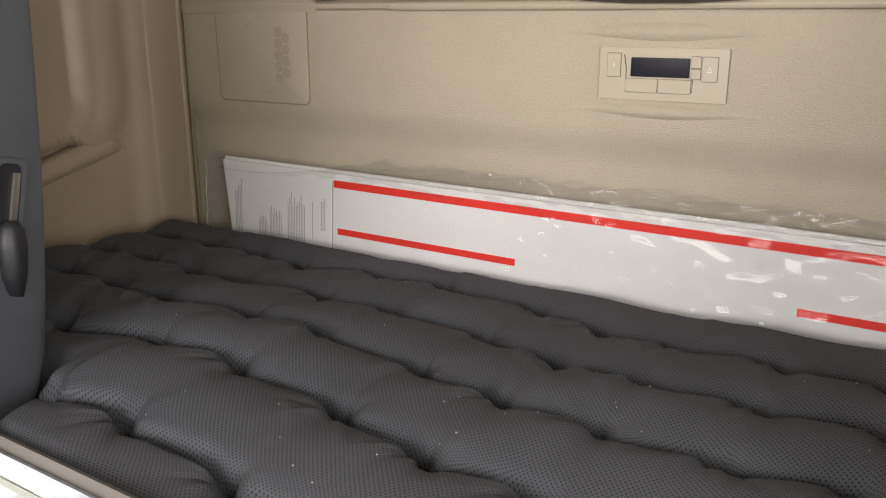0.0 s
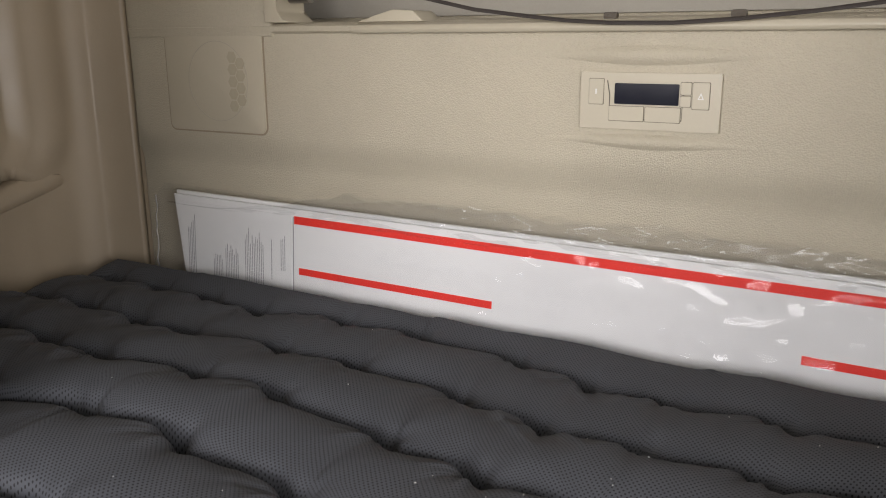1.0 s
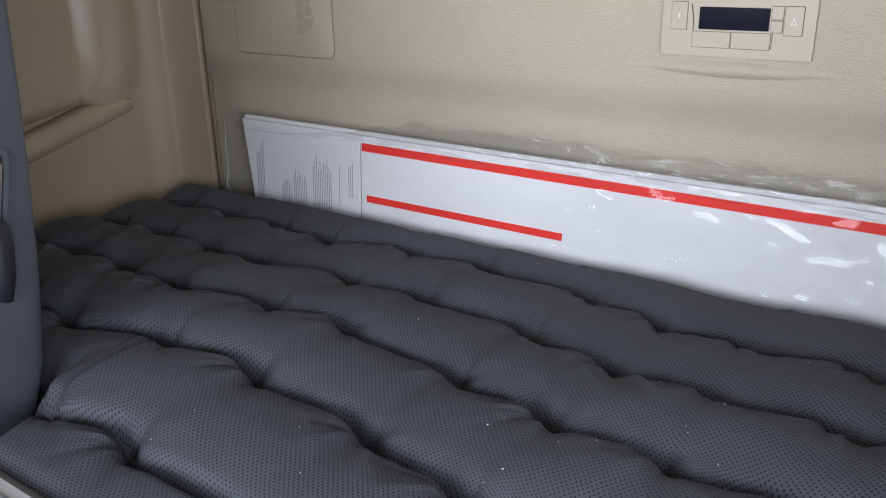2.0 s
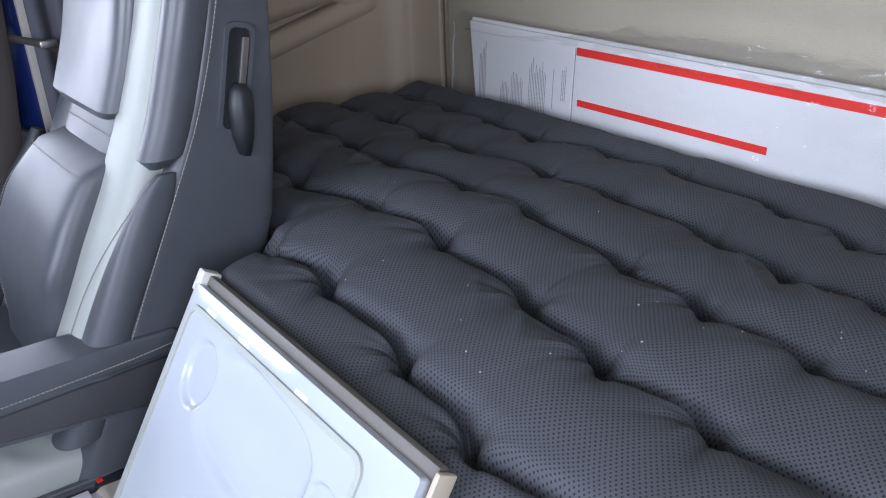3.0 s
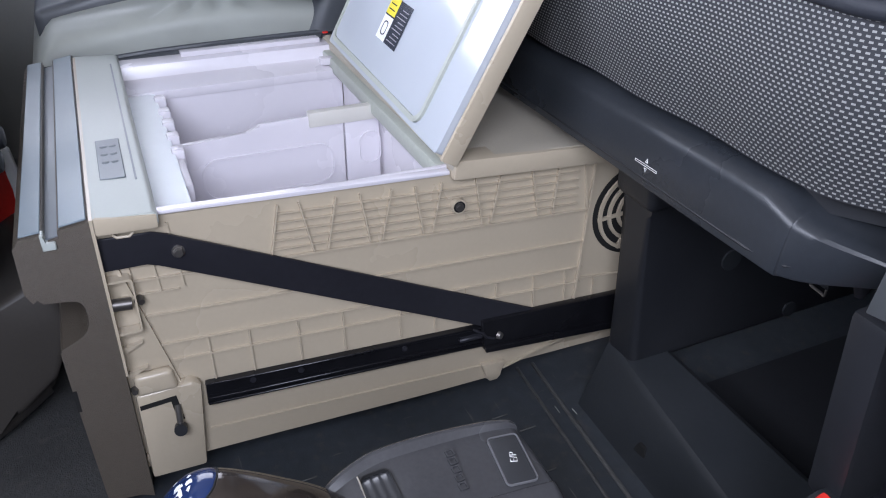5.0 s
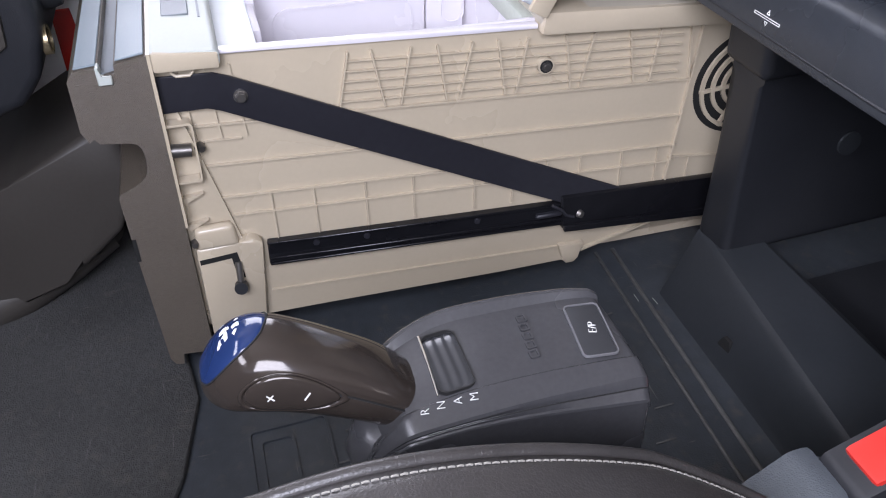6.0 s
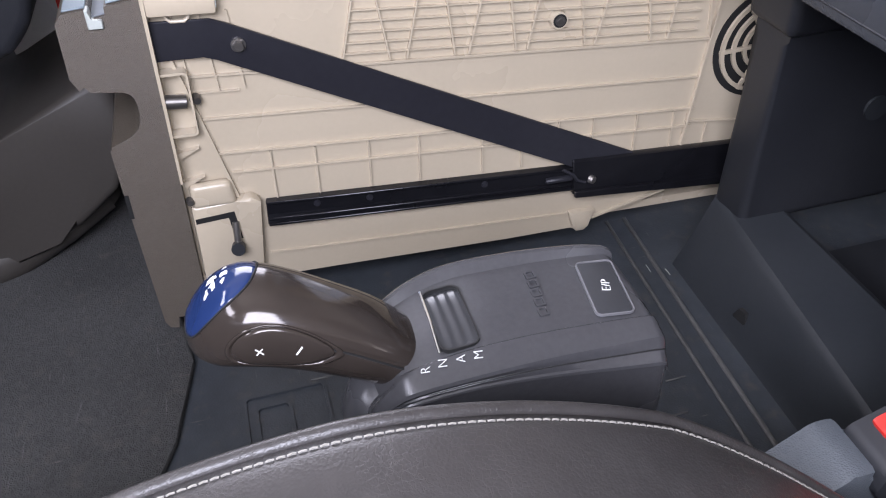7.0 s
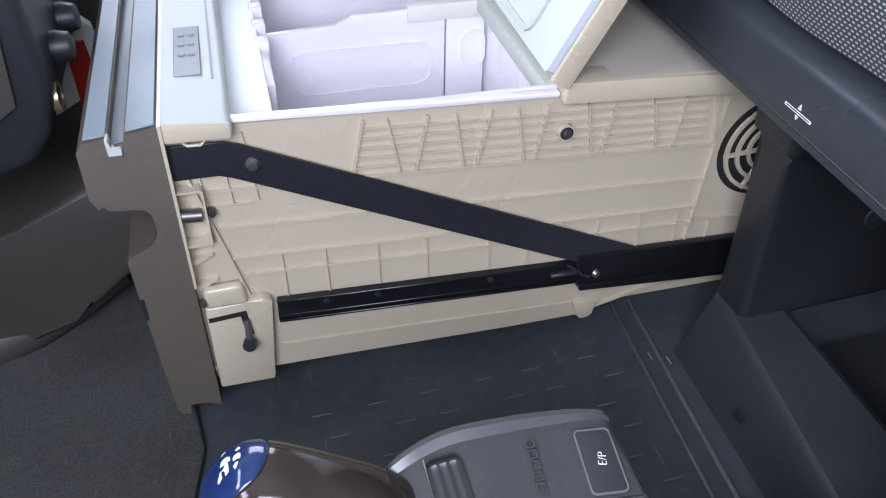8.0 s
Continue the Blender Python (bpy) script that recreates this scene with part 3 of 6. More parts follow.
# ---------------------------------------------------------------- bunk
CUSPS = np.array([-1.42, -1.30, -1.18, -1.06, -0.95, -0.787, -0.662, -0.488, -0.364, -0.243, -0.115, 0.01, 0.14, 0.27, 0.40, 0.54, 0.72])
SWAY = np.array([0.035, 0.035, 0.035, 0.033, 0.028, 0.048, 0.053, 0.033, 0.006, 0.0, -0.004, 0.0, 0.0, 0.0, 0.0, 0.0, 0.0])
SEAMS = [0.447, 0.603, 0.754, 0.900, 1.042]
BUNK_L, BUNK_R, BUNK_BACK = -1.405, 0.70, 1.190


def bunk_front(x):
    return 0.392 + 0.27 * ease((x + 0.03) / 0.32) + 0.095 * ease((-0.778 - x) / 0.045) + 0.06 * ease((-0.835 - x) / 0.03)


def cusp_row(k):
    """The points where the arcs of seam k meet."""
    xs = CUSPS + 0.013 * (k - 2) * ease((-0.25 - CUSPS) / 0.25) - 0.018 * (k == 1) * ease((-0.70 - CUSPS) / 0.1)
    return xs, SEAMS[k] + SWAY + 0.010 * (k < 2) * ease((-0.40 - CUSPS) / 0.1)


def scallop(x, k):
    """Where seam k runs at x, and how far along its arc: a hook forward at each cusp, then a swell to the rear."""
    xs, ys = cusp_row(k)
    i = np.clip(np.searchsorted(xs, x) - 1, 0, len(xs) - 2)
    span = xs[i + 1] - xs[i]
    u = np.clip((x - xs[i]) / span, 0.0, 1.0)
    size = 0.85 + 0.25 * np.sin(3.1 * i + 2.3 * k)
    arc = size * (0.011 * np.exp(-((u - 0.74) / 0.20) ** 2) - 0.013 * np.exp(-((u - 0.13) / 0.17) ** 2))
    arc = 0.002 + (arc - 0.002) * ease(u * span / 0.009)
    return ys[i] + (ys[i + 1] - ys[i]) * u + arc - (0.16 * ease(x / 0.09) if k == 0 else 0.0), u


def ripple(x, y, scale, seed):
    """Smooth uneven waves, a few crossing sines."""
    r = np.random.RandomState(seed)
    out = 0.0
    for _ in range(6):
        a, f, p = r.uniform(0, 2 * math.pi), scale * r.uniform(0.6, 1.5), r.uniform(0, 6)
        out = out + np.sin(f * (x * math.cos(a) + y * math.sin(a)) + p)
    return out / 6


def quilt(x, y):
    """Height of the quilted top: puffed rolls between sunken scalloped seams, with folds that fan out of every cusp."""
    x, y = np.asarray(x, float), np.asarray(y, float)
    front = bunk_front(x)
    lines = [front] + [np.maximum(scallop(x, k)[0], front) for k in range(len(SEAMS))] + [np.full_like(x, BUNK_BACK + 0.02)]
    z = 0.563 + 0.022 * ease((y - front + 0.012) / 0.055) + 0.018 * ease((-0.50 - x) / 0.30) * (1 - 0.75 * ease((y - 0.62) / 0.35)) - 0.010 * ease((y - 0.75) / 0.3)
    for n, (a, b) in enumerate(zip(lines, lines[1:])):
        inside = (y >= a) & (y <= b) & (b - a > 1e-4)
        s = np.clip((y - a) / np.maximum(b - a, 1e-4), 0.0, 1.0)
        puff = np.sin(math.pi * s ** 1.2) ** 0.46
        off = ease((a - front) / 0.05) if n else np.zeros_like(x)
        wide = np.minimum(1.0, (b - a) / 0.12) * (0.45 + 0.55 * off)
        near = np.minimum(np.where(off > 0.05, y - a, 1.0), b - y)
        roll = 0.028 * puff * wide * (1 + 0.20 * ripple(x, y, 26, 5 + n)) - 0.0200 * np.exp(-(near / 0.0080) ** 2)
        skew = x * 110 + y * 75 + 3.5 * ripple(x, y, 20, 30 + n)
        pleat = (1 - np.abs(np.sin(0.5 * skew))) ** 1.8 - 0.3
        roll = roll + 0.0062 * pleat * np.exp(-((s - 0.72) / 0.20) ** 2) * np.clip(0.25 + 1.3 * ripple(x, y, 17, 50 + n), 0, 1) * (0 < n) * wide
        roll = roll + 0.0030 * pleat * np.exp(-((s - 0.20) / 0.12) ** 2) * np.clip(0.15 + 1.2 * ripple(x, y, 19, 70 + n), 0, 1) * (0 < n) * wide
        z = z + np.where(inside, roll, 0.0)
    for k in range(len(SEAMS)):
        xs, ys = cusp_row(k)
        for i, (cx, cy) in enumerate(zip(xs, ys)):
            dx, dy = x - cx, y - cy
            r = np.hypot(dx, dy)
            if np.min(r) > 0.16:
                continue
            fan = np.cos(5.5 * np.arctan2(dy, dx) + 2.4 * i + k) ** 3
            held = ease((y - front) / 0.03) * (1 - 0.75 * ease((cx + 0.08) / 0.06) * (k < 2))
            z = z - 0.015 * held * np.exp(-(r / 0.017) ** 2) + 0.0060 * held * fan * np.exp(-r / 0.042) * (1 - np.exp(-(r / 0.016) ** 2)) * (0.65 + 0.35 * np.sign(-dy))
    z = z + 0.0045 * ripple(x, y, 11, 1) + 0.0016 * ripple(x, y, 34, 2)
    end = ease((x - BUNK_L) / 0.07) ** 0.5
    back = ease((BUNK_BACK - y) / 0.050)
    return 0.545 + (z - 0.545) * np.minimum(end, 0.35 + 0.65 * back)


def bunk():
    bed = thing("bunk_mattress", "quilted charcoal bunk mattress with dotted woven side band", "mattress")
    xs, vs = np.linspace(BUNK_L, BUNK_R, 660), np.linspace(0, 1, 400)
    X = np.repeat(xs[:, None], len(vs), axis=1)
    Y = bunk_front(X) + vs[None, :] * (BUNK_BACK - bunk_front(X))
    Z = quilt(X, Y)
    Y[:, 0] -= 0.006
    Z[:, 0] = 0.556
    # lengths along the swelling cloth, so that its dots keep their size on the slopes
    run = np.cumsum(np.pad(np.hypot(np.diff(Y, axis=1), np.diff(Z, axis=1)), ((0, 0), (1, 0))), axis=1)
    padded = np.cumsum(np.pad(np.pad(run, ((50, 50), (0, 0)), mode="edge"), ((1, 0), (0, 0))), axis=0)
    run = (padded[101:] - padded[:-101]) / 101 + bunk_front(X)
    ids = np.arange(X.size).reshape(X.shape)
    quads = np.stack([ids[:-1, :-1], ids[1:, :-1], ids[1:, 1:], ids[:-1, 1:]], axis=-1).reshape(-1, 4)
    me = bpy.data.meshes.new("quilted_top")
    me.from_pydata(np.stack([X, Y, Z], axis=-1).reshape(-1, 3).tolist(), [], quads.tolist())
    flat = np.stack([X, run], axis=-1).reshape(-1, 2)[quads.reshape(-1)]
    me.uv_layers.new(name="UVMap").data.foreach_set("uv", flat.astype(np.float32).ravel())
    me.polygons.foreach_set("use_smooth", np.ones(len(quads), bool))
    me.materials.append(QUILT)
    cloth = tagged(new("quilted_top", me), "charcoal perforated knit with scalloped quilting")
    cloth.parent = bed

    # black cords along the quilting seams, painting the shade sunk between the rolls
    for k in range(len(SEAMS)):
        sx = np.linspace(BUNK_L + 0.03, BUNK_R - 0.02, 520)
        sy = scallop(sx, k)[0]
        keep = sy > bunk_front(sx) + 0.012
        sz = quilt(sx, sy) + 0.0035
        part("seam", tube(bm_new(), [p for p, ok in zip(zip(sx, sy, sz), keep) if ok], 0.0033, 6), SEAM_SHADE, bed, "black cord as painted shade along the quilting seam")

    # outline of the front, and its run along the curve
    path = [(BUNK_L, BUNK_BACK)] + [(x, float(bunk_front(x))) for x in steps(BUNK_L, BUNK_R, 220)] + [(BUNK_R, BUNK_BACK)]
    run = [0.0]
    for a, b in zip(path, path[1:]):
        run.append(run[-1] + math.dist(a, b))

    def outward(i):
        a, b = path[max(i - 1, 0)], path[min(i + 1, len(path) - 1)]
        d = Vector((b[1] - a[1], -(b[0] - a[0]))).normalized()
        return d

    def band(i, v):
        d = outward(i)
        bulge = 0.004 + 0.010 * math.sin(math.pi * v) + 0.002 * math.sin(run[i] * 37)
        return (path[i][0] + d[0] * bulge, path[i][1] + d[1] * bulge, 0.425 + 0.135 * v)
    idx = list(range(len(path)))
    part("side_band", sheet(bm_new(), band, idx, steps(0, 1, 14), lambda i, v: (run[i], 0.140 * v)), BAND, bed, "black side cloth with woven pale dashes", sharp=180)
    part("piping", tube(bm_new(), [(path[i][0] + outward(i)[0] * 0.008, path[i][1] + outward(i)[1] * 0.008, 0.562 + 0.003 * math.sin(run[i] * 11)) for i in idx[1:-1]], 0.0070, 12, 0.7), PIPING, bed, "dark rounded edge piping")
    part("underside", prism(bm_new(), [(x, y + 0.012) for x, y in path[1::8]] + [(BUNK_R, BUNK_BACK), (BUNK_L, BUNK_BACK)], "z", 0.405, 0.43), BLACK_FLAT, bed, "dark bottom cover")

    # crumbs of dust on the cloth
    rnd = random.Random(4)
    dust = bm_new()
    spots = [(-0.46, 0.52), (-0.40, 0.70), (-0.33, 0.71), (-0.24, 0.80), (-0.235, 0.79), (-0.55, 0.60), (-0.20, 0.77), (-0.185, 0.74), (-0.65, 0.56), (-0.1, 0.66), (-0.17, 0.45), (-0.05, 0.60), (-0.22, 0.86)] + [(rnd.uniform(-0.9, 0.1), rnd.uniform(0.45, 1.1)) for _ in range(22)]
    for x, y in spots:
        p = Vector((x, y, float(quilt(x, y)) + 0.0006))
        d = Vector((rnd.uniform(-1, 1), rnd.uniform(-1, 1), 0)) * rnd.uniform(0.0004, 0.0009)
        tube(dust, [p - d, p + d], 0.00045, 4)
    tagged(part("dust", dust, WHITE_MARK), "pale crumbs of dust on the mattress", "dust", kind="stuff")


bunk()


def bunk_base():
    base = thing("bunk_bed", "black moulded plastic bunk bed frame with open storage below", "bed")
    # front tray: a rolled lip swept along the front, cut off at an angle at its end
    prof = [(0.0, 0.357), (-0.018, 0.3545), (-0.0255, 0.3555), (-0.0280, 0.3575), (-0.0284, 0.3605), (-0.0240, 0.384), (-0.0198, 0.4020), (-0.0182, 0.4065), (-0.0150, 0.4105), (-0.008, 0.4145), (0.0, 0.417), (0.03, 0.419), (0.30, 0.41), (0.30, 0.357)]
    line = [(-1.30, 0.70), (-1.0, 0.70), (-0.90, 0.60), (-0.78, 0.42), (-0.70, 0.398), (-0.5, 0.396), (-0.3, 0.396), (-0.06, 0.396), (-0.025, 0.402), (0.015, 0.425), (0.05, 0.448), (0.10, 0.49)]
    rings = []
    for x, y in [between(line, t) for t in steps(0, len(line) - 1, 78)]:
        lift = 0.022 * smooth((x + 0.03) / 0.10)
        flat = 1 - 0.80 * max(0.0, min(1.0, (x + 0.06) / 0.15))
        bend = 0.70 * max(0.0, y - 0.396) if x > -0.1 else 0.0
        rings.append([(x, y + a - bend * max(0.0, z - 0.354) / 0.063, 0.354 + lift + (z - 0.354) * flat) for a, z in prof])
    part("tray", loft(bm_new(), rings), TRAY, base, "black rolled tray lip", sharp=24)
    part("lip_line", tube(bm_new(), [(x, y - 0.027, 0.3645) for x, y in line[3:8]] + [(-0.025, 0.375, 0.366), (0.015, 0.3985, 0.380), (0.05, 0.422, 0.386)], 0.0016, 6), BLACK_FLAT, base)
    # height mark: a bar between two arrow heads
    c, big = (-0.197, 0.3700, 0.377), 1.35
    def mark(pts):
        bm = bm_new()
        mid = (sum(p[0] for p in pts) / len(pts), sum(p[1] for p in pts) / len(pts))
        s, q = (0.96, 0.62) if len(pts) == 4 else (0.62, 0.62)
        inner = [(mid[0] + (a - mid[0]) * s, mid[1] + (b - mid[1]) * q) for a, b in pts]
        frame_ring(bm, pts, inner, lambda a, b, d: (c[0] + big * a, c[1] - 0.0004 - d + 0.25 * big * b * (b > 0), c[2] + big * b), 0.0004)
        part("height_mark", bm, WHITE_MARK, base, "small white arrow marking")
    mark([(-0.0122, -0.0008), (0.0122, -0.0008), (0.0122, 0.0008), (-0.0122, 0.0008)])
    mark([(-0.0015, 0.0020), (0.0015, 0.0020), (0.0, 0.0048)])
    mark([(-0.0015, -0.0020), (0.0, -0.0048), (0.0015, -0.0020)])
    # upright panel beside the drawer, with a rounded front rib and a stepped top
    post = part("upright", prism(bm_new(), [(0.421, 0.078), (0.80, 0.078), (0.80, 0.36), (0.433, 0.36), (0.431, 0.300), (0.429, 0.280)], "x", -0.309, -0.258, 0.016, 4), BLACK, base, "dark upright storage panel with a rounded rib")
    part("cap", box(bm_new(), -0.317, -0.249, 0.421, 0.50, 0.286, 0.352, 0.010, 3), BLACK, base)
    part("round_hole", rod(bm_new(), (-0.2575, 0.545, 0.195), (-0.2545, 0.545, 0.195), 0.013), SILL, base)
    part("round_hole", rod(bm_new(), (-0.2575, 0.651, 0.094), (-0.2545, 0.651, 0.094), 0.010), SILL, base)
    # bent metal catch under the tray
    part("catch", tube(bm_new(), [(-0.080, 0.470, 0.300), (-0.079, 0.470, 0.289), (-0.063, 0.470, 0.287), (-0.062, 0.470, 0.297)], 0.0016, 8, 0.6), STEEL, base, "small bent metal catch")
    part("catch_mount", box(bm_new(), -0.084, -0.058, 0.466, 0.474, 0.296, 0.345, 0.002), BLACK_FLAT, base)
    # sill
    rings = []
    for x in steps(-0.306, 0.0, 12):
        y = 0.421 - 0.13 * (x + 0.30)
        foot = 0.384 - 0.02 * (x + 0.30)
        rings.append([(x, foot, 0.0), (x, foot + 0.003, 0.007), (x, 0.72 * foot + 0.28 * y, 0.022), (x, 0.40 * foot + 0.60 * y, 0.048), (x, y - 0.003, 0.077), (x, y, 0.083), (x, y + 0.003, 0.0865), (x, y + 0.010, 0.0875), (x, 0.472, 0.0865), (x, 0.481, 0.081), (x, 0.487, 0.0)])
    part("sill", loft(bm_new(), rings), SILL, base, "black sill along the floor", sharp=30)
    # near-black block painting the shade of a small recess in the sill's front
    part("notch_shade", prism(bm_new(), [(-0.198, 0.016), (-0.172, 0.016), (-0.176, 0.038), (-0.188, 0.036)], "y", 0.3885, 0.420, 0.002), HOLE, base)
    part("worn_mark", tube(bm_new(), [(-0.268, 0.3938, 0.0215), (-0.262, 0.3940, 0.0220), (-0.257, 0.3938, 0.0218)], [0.0006, 0.0016, 0.0006], 6, 0.5), SEAL, base, "pale worn mark")
    # dark compartment
    part("compartment", box(bm_new(), -0.252, 0.70, 0.86, 0.88, 0.0, 0.40), BLACK_FLAT, base)
    part("compartment", box(bm_new(), 0.30, 0.32, 0.50, 0.86, 0.0, 0.40), BLACK_FLAT, base)
    part("compartment", box(bm_new(), -0.252, 0.30, 0.485, 0.86, 0.0, 0.02), BLACK_FLAT, base)
    part("compartment", box(bm_new(), XL, -0.32, 1.10, 1.12, 0.0, 0.40), BLACK_FLAT, base)
    part("stay", tube(bm_new(), [(-0.05, 0.60, 0.02), (-0.02, 0.62, 0.20), (0.0, 0.64, 0.34)], 0.006), BLACK_STEEL, base)
    part("stay", box(bm_new(), -0.02, 0.10, 0.50, 0.62, 0.02, 0.075, 0.004), BLACK_STEEL, base)
    for x, y in ((0.03, 0.53), (0.055, 0.56)):
        part("bolt", rod(bm_new(), (x, y, 0.074), (x, y, 0.078), 0.004), STEEL, base)
    for x in (-0.17, 0.0):
        part("stud", rod(bm_new(), (x, 0.43, 0.350), (x, 0.43, 0.338), 0.007, 0.004), BLACK_STEEL, base)
    # bed board under the mattress, up to the walls
    part("board", box(bm_new(), XL + 0.01, XR, 0.66, 1.262, 0.380, 0.420, 0.004), BLACK_FLAT, base)
    return base


bunk_base()

# ---------------------------------------------------------------- refrigerator drawer
FT = pose(-0.357, 0.0, 0.0, -2.5)
fridge = thing("refrigerator_drawer", "open cream plastic refrigerator drawer pulled out under the bunk", "refrigerator", FT)


def slope(y, z):
    """Height of a line that drops towards the rear as the moulded ribs do."""
    return z - 0.045 * y


def fridge_body():
    # near side panel
    side = [(-0.119, 0.352), (-0.121, 0.055), (-0.056, 0.0550), (0.012, 0.0545), (0.20, 0.0515), (0.272, 0.0520), (0.278, 0.052), (0.284, 0.048), (0.294, 0.048), (0.300, 0.060), (0.345, 0.075), (0.385, 0.085), (0.49, 0.094), (0.49, 0.328), (0.23, 0.337), (-0.05, 0.349)]
    part("side_panel", prism(bm_new(), side, "x", -0.012, 0.0), FRIDGE, fridge)
    part("side_panel", prism(bm_new(), [(-0.119, 0.34), (-0.119, 0.05), (0.49, 0.05), (0.49, 0.33), (0.23, 0.337)], "x", -0.490, -0.478), FRIDGE, fridge)
    part("end_panel", box(bm_new(), -0.478, -0.012, -0.119, -0.107, 0.05, 0.335), FRIDGE, fridge)
    part("end_panel", box(bm_new(), -0.478, -0.012, 0.478, 0.49, 0.06, 0.325), FRIDGE, fridge)
    part("bottom", box(bm_new(), -0.478, -0.012, -0.107, 0.478, 0.055, 0.065), FRIDGE, fridge)
    # ribs, each a thin raised bar on the side panel
    def rib(y0, z0, y1, z1, t=0.0013, h=0.0045):
        d = Vector((y1 - y0, z1 - z0)).normalized()
        a, b = -d[1] * t * 0.75, d[0] * t * 0.75
        part("rib", prism(bm_new(), [(y0 + a, z0 + b), (y1 + a, z1 + b), (y1 - a, z1 - b), (y0 - a, z0 - b)], "x", -0.001, 0.85 * h), FRIDGE, fridge)
    tops = (0.047, 0.068, 0.105, 0.130, 0.164, 0.189, 0.219, 0.258, 0.288, 0.326, 0.360, 0.394)
    feet = (0.036, 0.079, 0.094, 0.139, 0.152, 0.198, 0.209, 0.267, 0.277, 0.336, 0.354, 0.400)
    for a, b in zip(tops, feet):
        rib(a, slope(a, 0.340), b, slope(b, 0.284), 0.0010, 0.0049)
    for k in range(6):
        z = 0.331 - 0.0098 * k
        y0 = 0.045 - 0.010 * k / 5
        rib(y0, slope(y0, z), 0.386, slope(0.386, z), 0.0007, 0.0044)
    rib(0.407, slope(0.407, 0.342), 0.394, 0.141, 0.0012, 0.0055)
    rib(0.394, 0.171, 0.456, 0.164, 0.0010, 0.004)
    rib(0.421, 0.168, 0.421, 0.140, 0.0009, 0.0035)
    for z, y0 in ((0.281, -0.097), (0.240, -0.090), (0.204, -0.082), (0.183, -0.074)):
        rib(y0, slope(y0, z), 0.402, slope(0.402, z), 0.0010, 0.004)
    for y in (-0.037, 0.004, 0.055, 0.104, 0.169, 0.211, 0.250, 0.288, 0.337, 0.380):
        rib(y, slope(y, 0.202), y + 0.001, 0.150 - 0.025 * max(0, y), 0.0009, 0.0035)
    for k in range(3):
        y = -0.10 + 0.022 * k
        rib(y, 0.340, y + 0.006, 0.270, 0.001, 0.0035)
    for z in (0.325, 0.305, 0.270):
        rib(-0.108, z, -0.055, z - 0.002, 0.0009, 0.0030)
    rib(-0.107, 0.305, -0.072, 0.160, 0.002, 0.006)
    rib(-0.050, 0.0865, 0.28, 0.0738, 0.0012, 0.003)
    rib(0.300, 0.064, 0.385, 0.087, 0.0016, 0.005)
    part("foot", prism(bm_new(), [(0.270, 0.078), (0.303, 0.076), (0.2955, 0.057), (0.292, 0.0505), (0.281, 0.0505), (0.277, 0.058)], "x", -0.004, 0.007, 0.003), FRIDGE, fridge)
    # lower front corner block with its slot and plunger
    part("corner_block", prism(bm_new(), [(-0.117, 0.048), (-0.0605, 0.048), (-0.0515, 0.156), (-0.060, 0.162), (-0.074, 0.160), (-0.116, 0.160)], "x", -0.002, 0.012, 0.004), FRIDGE, fridge)
    part("corner_bead", prism(bm_new(), [(-0.115, 0.157), (-0.073, 0.157), (-0.077, 0.183), (-0.114, 0.182)], "x", 0.0, 0.013, 0.006, 3), FRIDGE, fridge)
    part("slot", prism(bm_new(), [(-0.114, 0.147), (-0.078, 0.150), (-0.074, 0.118), (-0.081, 0.118), (-0.084, 0.144), (-0.114, 0.1415)], "x", 0.0122, 0.0128), HOLE, fridge)
    part("plunger", tube(bm_new(), [(0.012, -0.0785, 0.138), (0.016, -0.079, 0.127), (0.018, -0.0795, 0.114)], [0.0035, 0.0035, 0.0035], 10), STEEL, fridge)
    part("plunger_knob", rod(bm_new(), (0.017, -0.0795, 0.112), (0.025, -0.0805, 0.114), 0.0066), BLACK_FLAT, fridge)
    # roller and its bracket
    bm = bm_new()
    frame_ring(bm, rounded(0.030, 0.060, 0.004, 4), rounded(0.0265, 0.0555, 0.003, 4), lambda a, b, d: (0.001 + d, -0.110 + a, 0.265 + b), 0.012)
    part("roller_bracket", bm, FRIDGE, fridge)
    part("roller", rod(bm_new(), (0.008, -0.122, 0.268), (0.008, -0.100, 0.266), 0.0062), STEEL_DARK, fridge)
    part("rivet", rod(bm_new(), (0.004, -0.093, 0.266), (0.010, -0.091, 0.266), 0.0052, 0.003), STEEL_DARK, fridge)
    part("rivet", rod(bm_new(), (0.010, -0.115, 0.168), (0.016, -0.115, 0.168), 0.004, 0.003), STEEL_DARK, fridge)
    for k in range(3):
        z = 0.215 - 0.03 * k - (0.08 if k == 2 else 0)
        part("gusset", prism(bm_new(), [(-0.119, z), (-0.098, z + 0.003), (-0.119, z - 0.008)], "x", 0.0, 0.006), FRIDGE, fridge)
    # black steel brace, bolts and slide rail
    brace = [(-0.121, 0.338), (-0.0705, 0.3362), (-0.058, 0.3315), (0.344, 0.1420), (0.30, 0.120), (0.262, 0.1415), (-0.0690, 0.3005), (-0.0795, 0.3050), (-0.121, 0.3035)]
    part("brace", prism(bm_new(), brace, "x", 0.0052, 0.0082, 0.0008, 1), BLACK_STEEL, fridge, "black steel diagonal brace")
    def head(y, z, r, m, x=0.0082, deep=0.0045):
        b = part("bolt", tube(bm_new(), [(x, y, z), (x + deep, y, z), (x + deep + 0.001, y, z)], [r, r, r * 0.85], 6), m, fridge)
        part("washer", rod(bm_new(), (x - 0.001, y, z), (x + 0.0015, y, z), r * 1.25), m, b)
    head(-0.0503, 0.3120, 0.0050, STEEL)
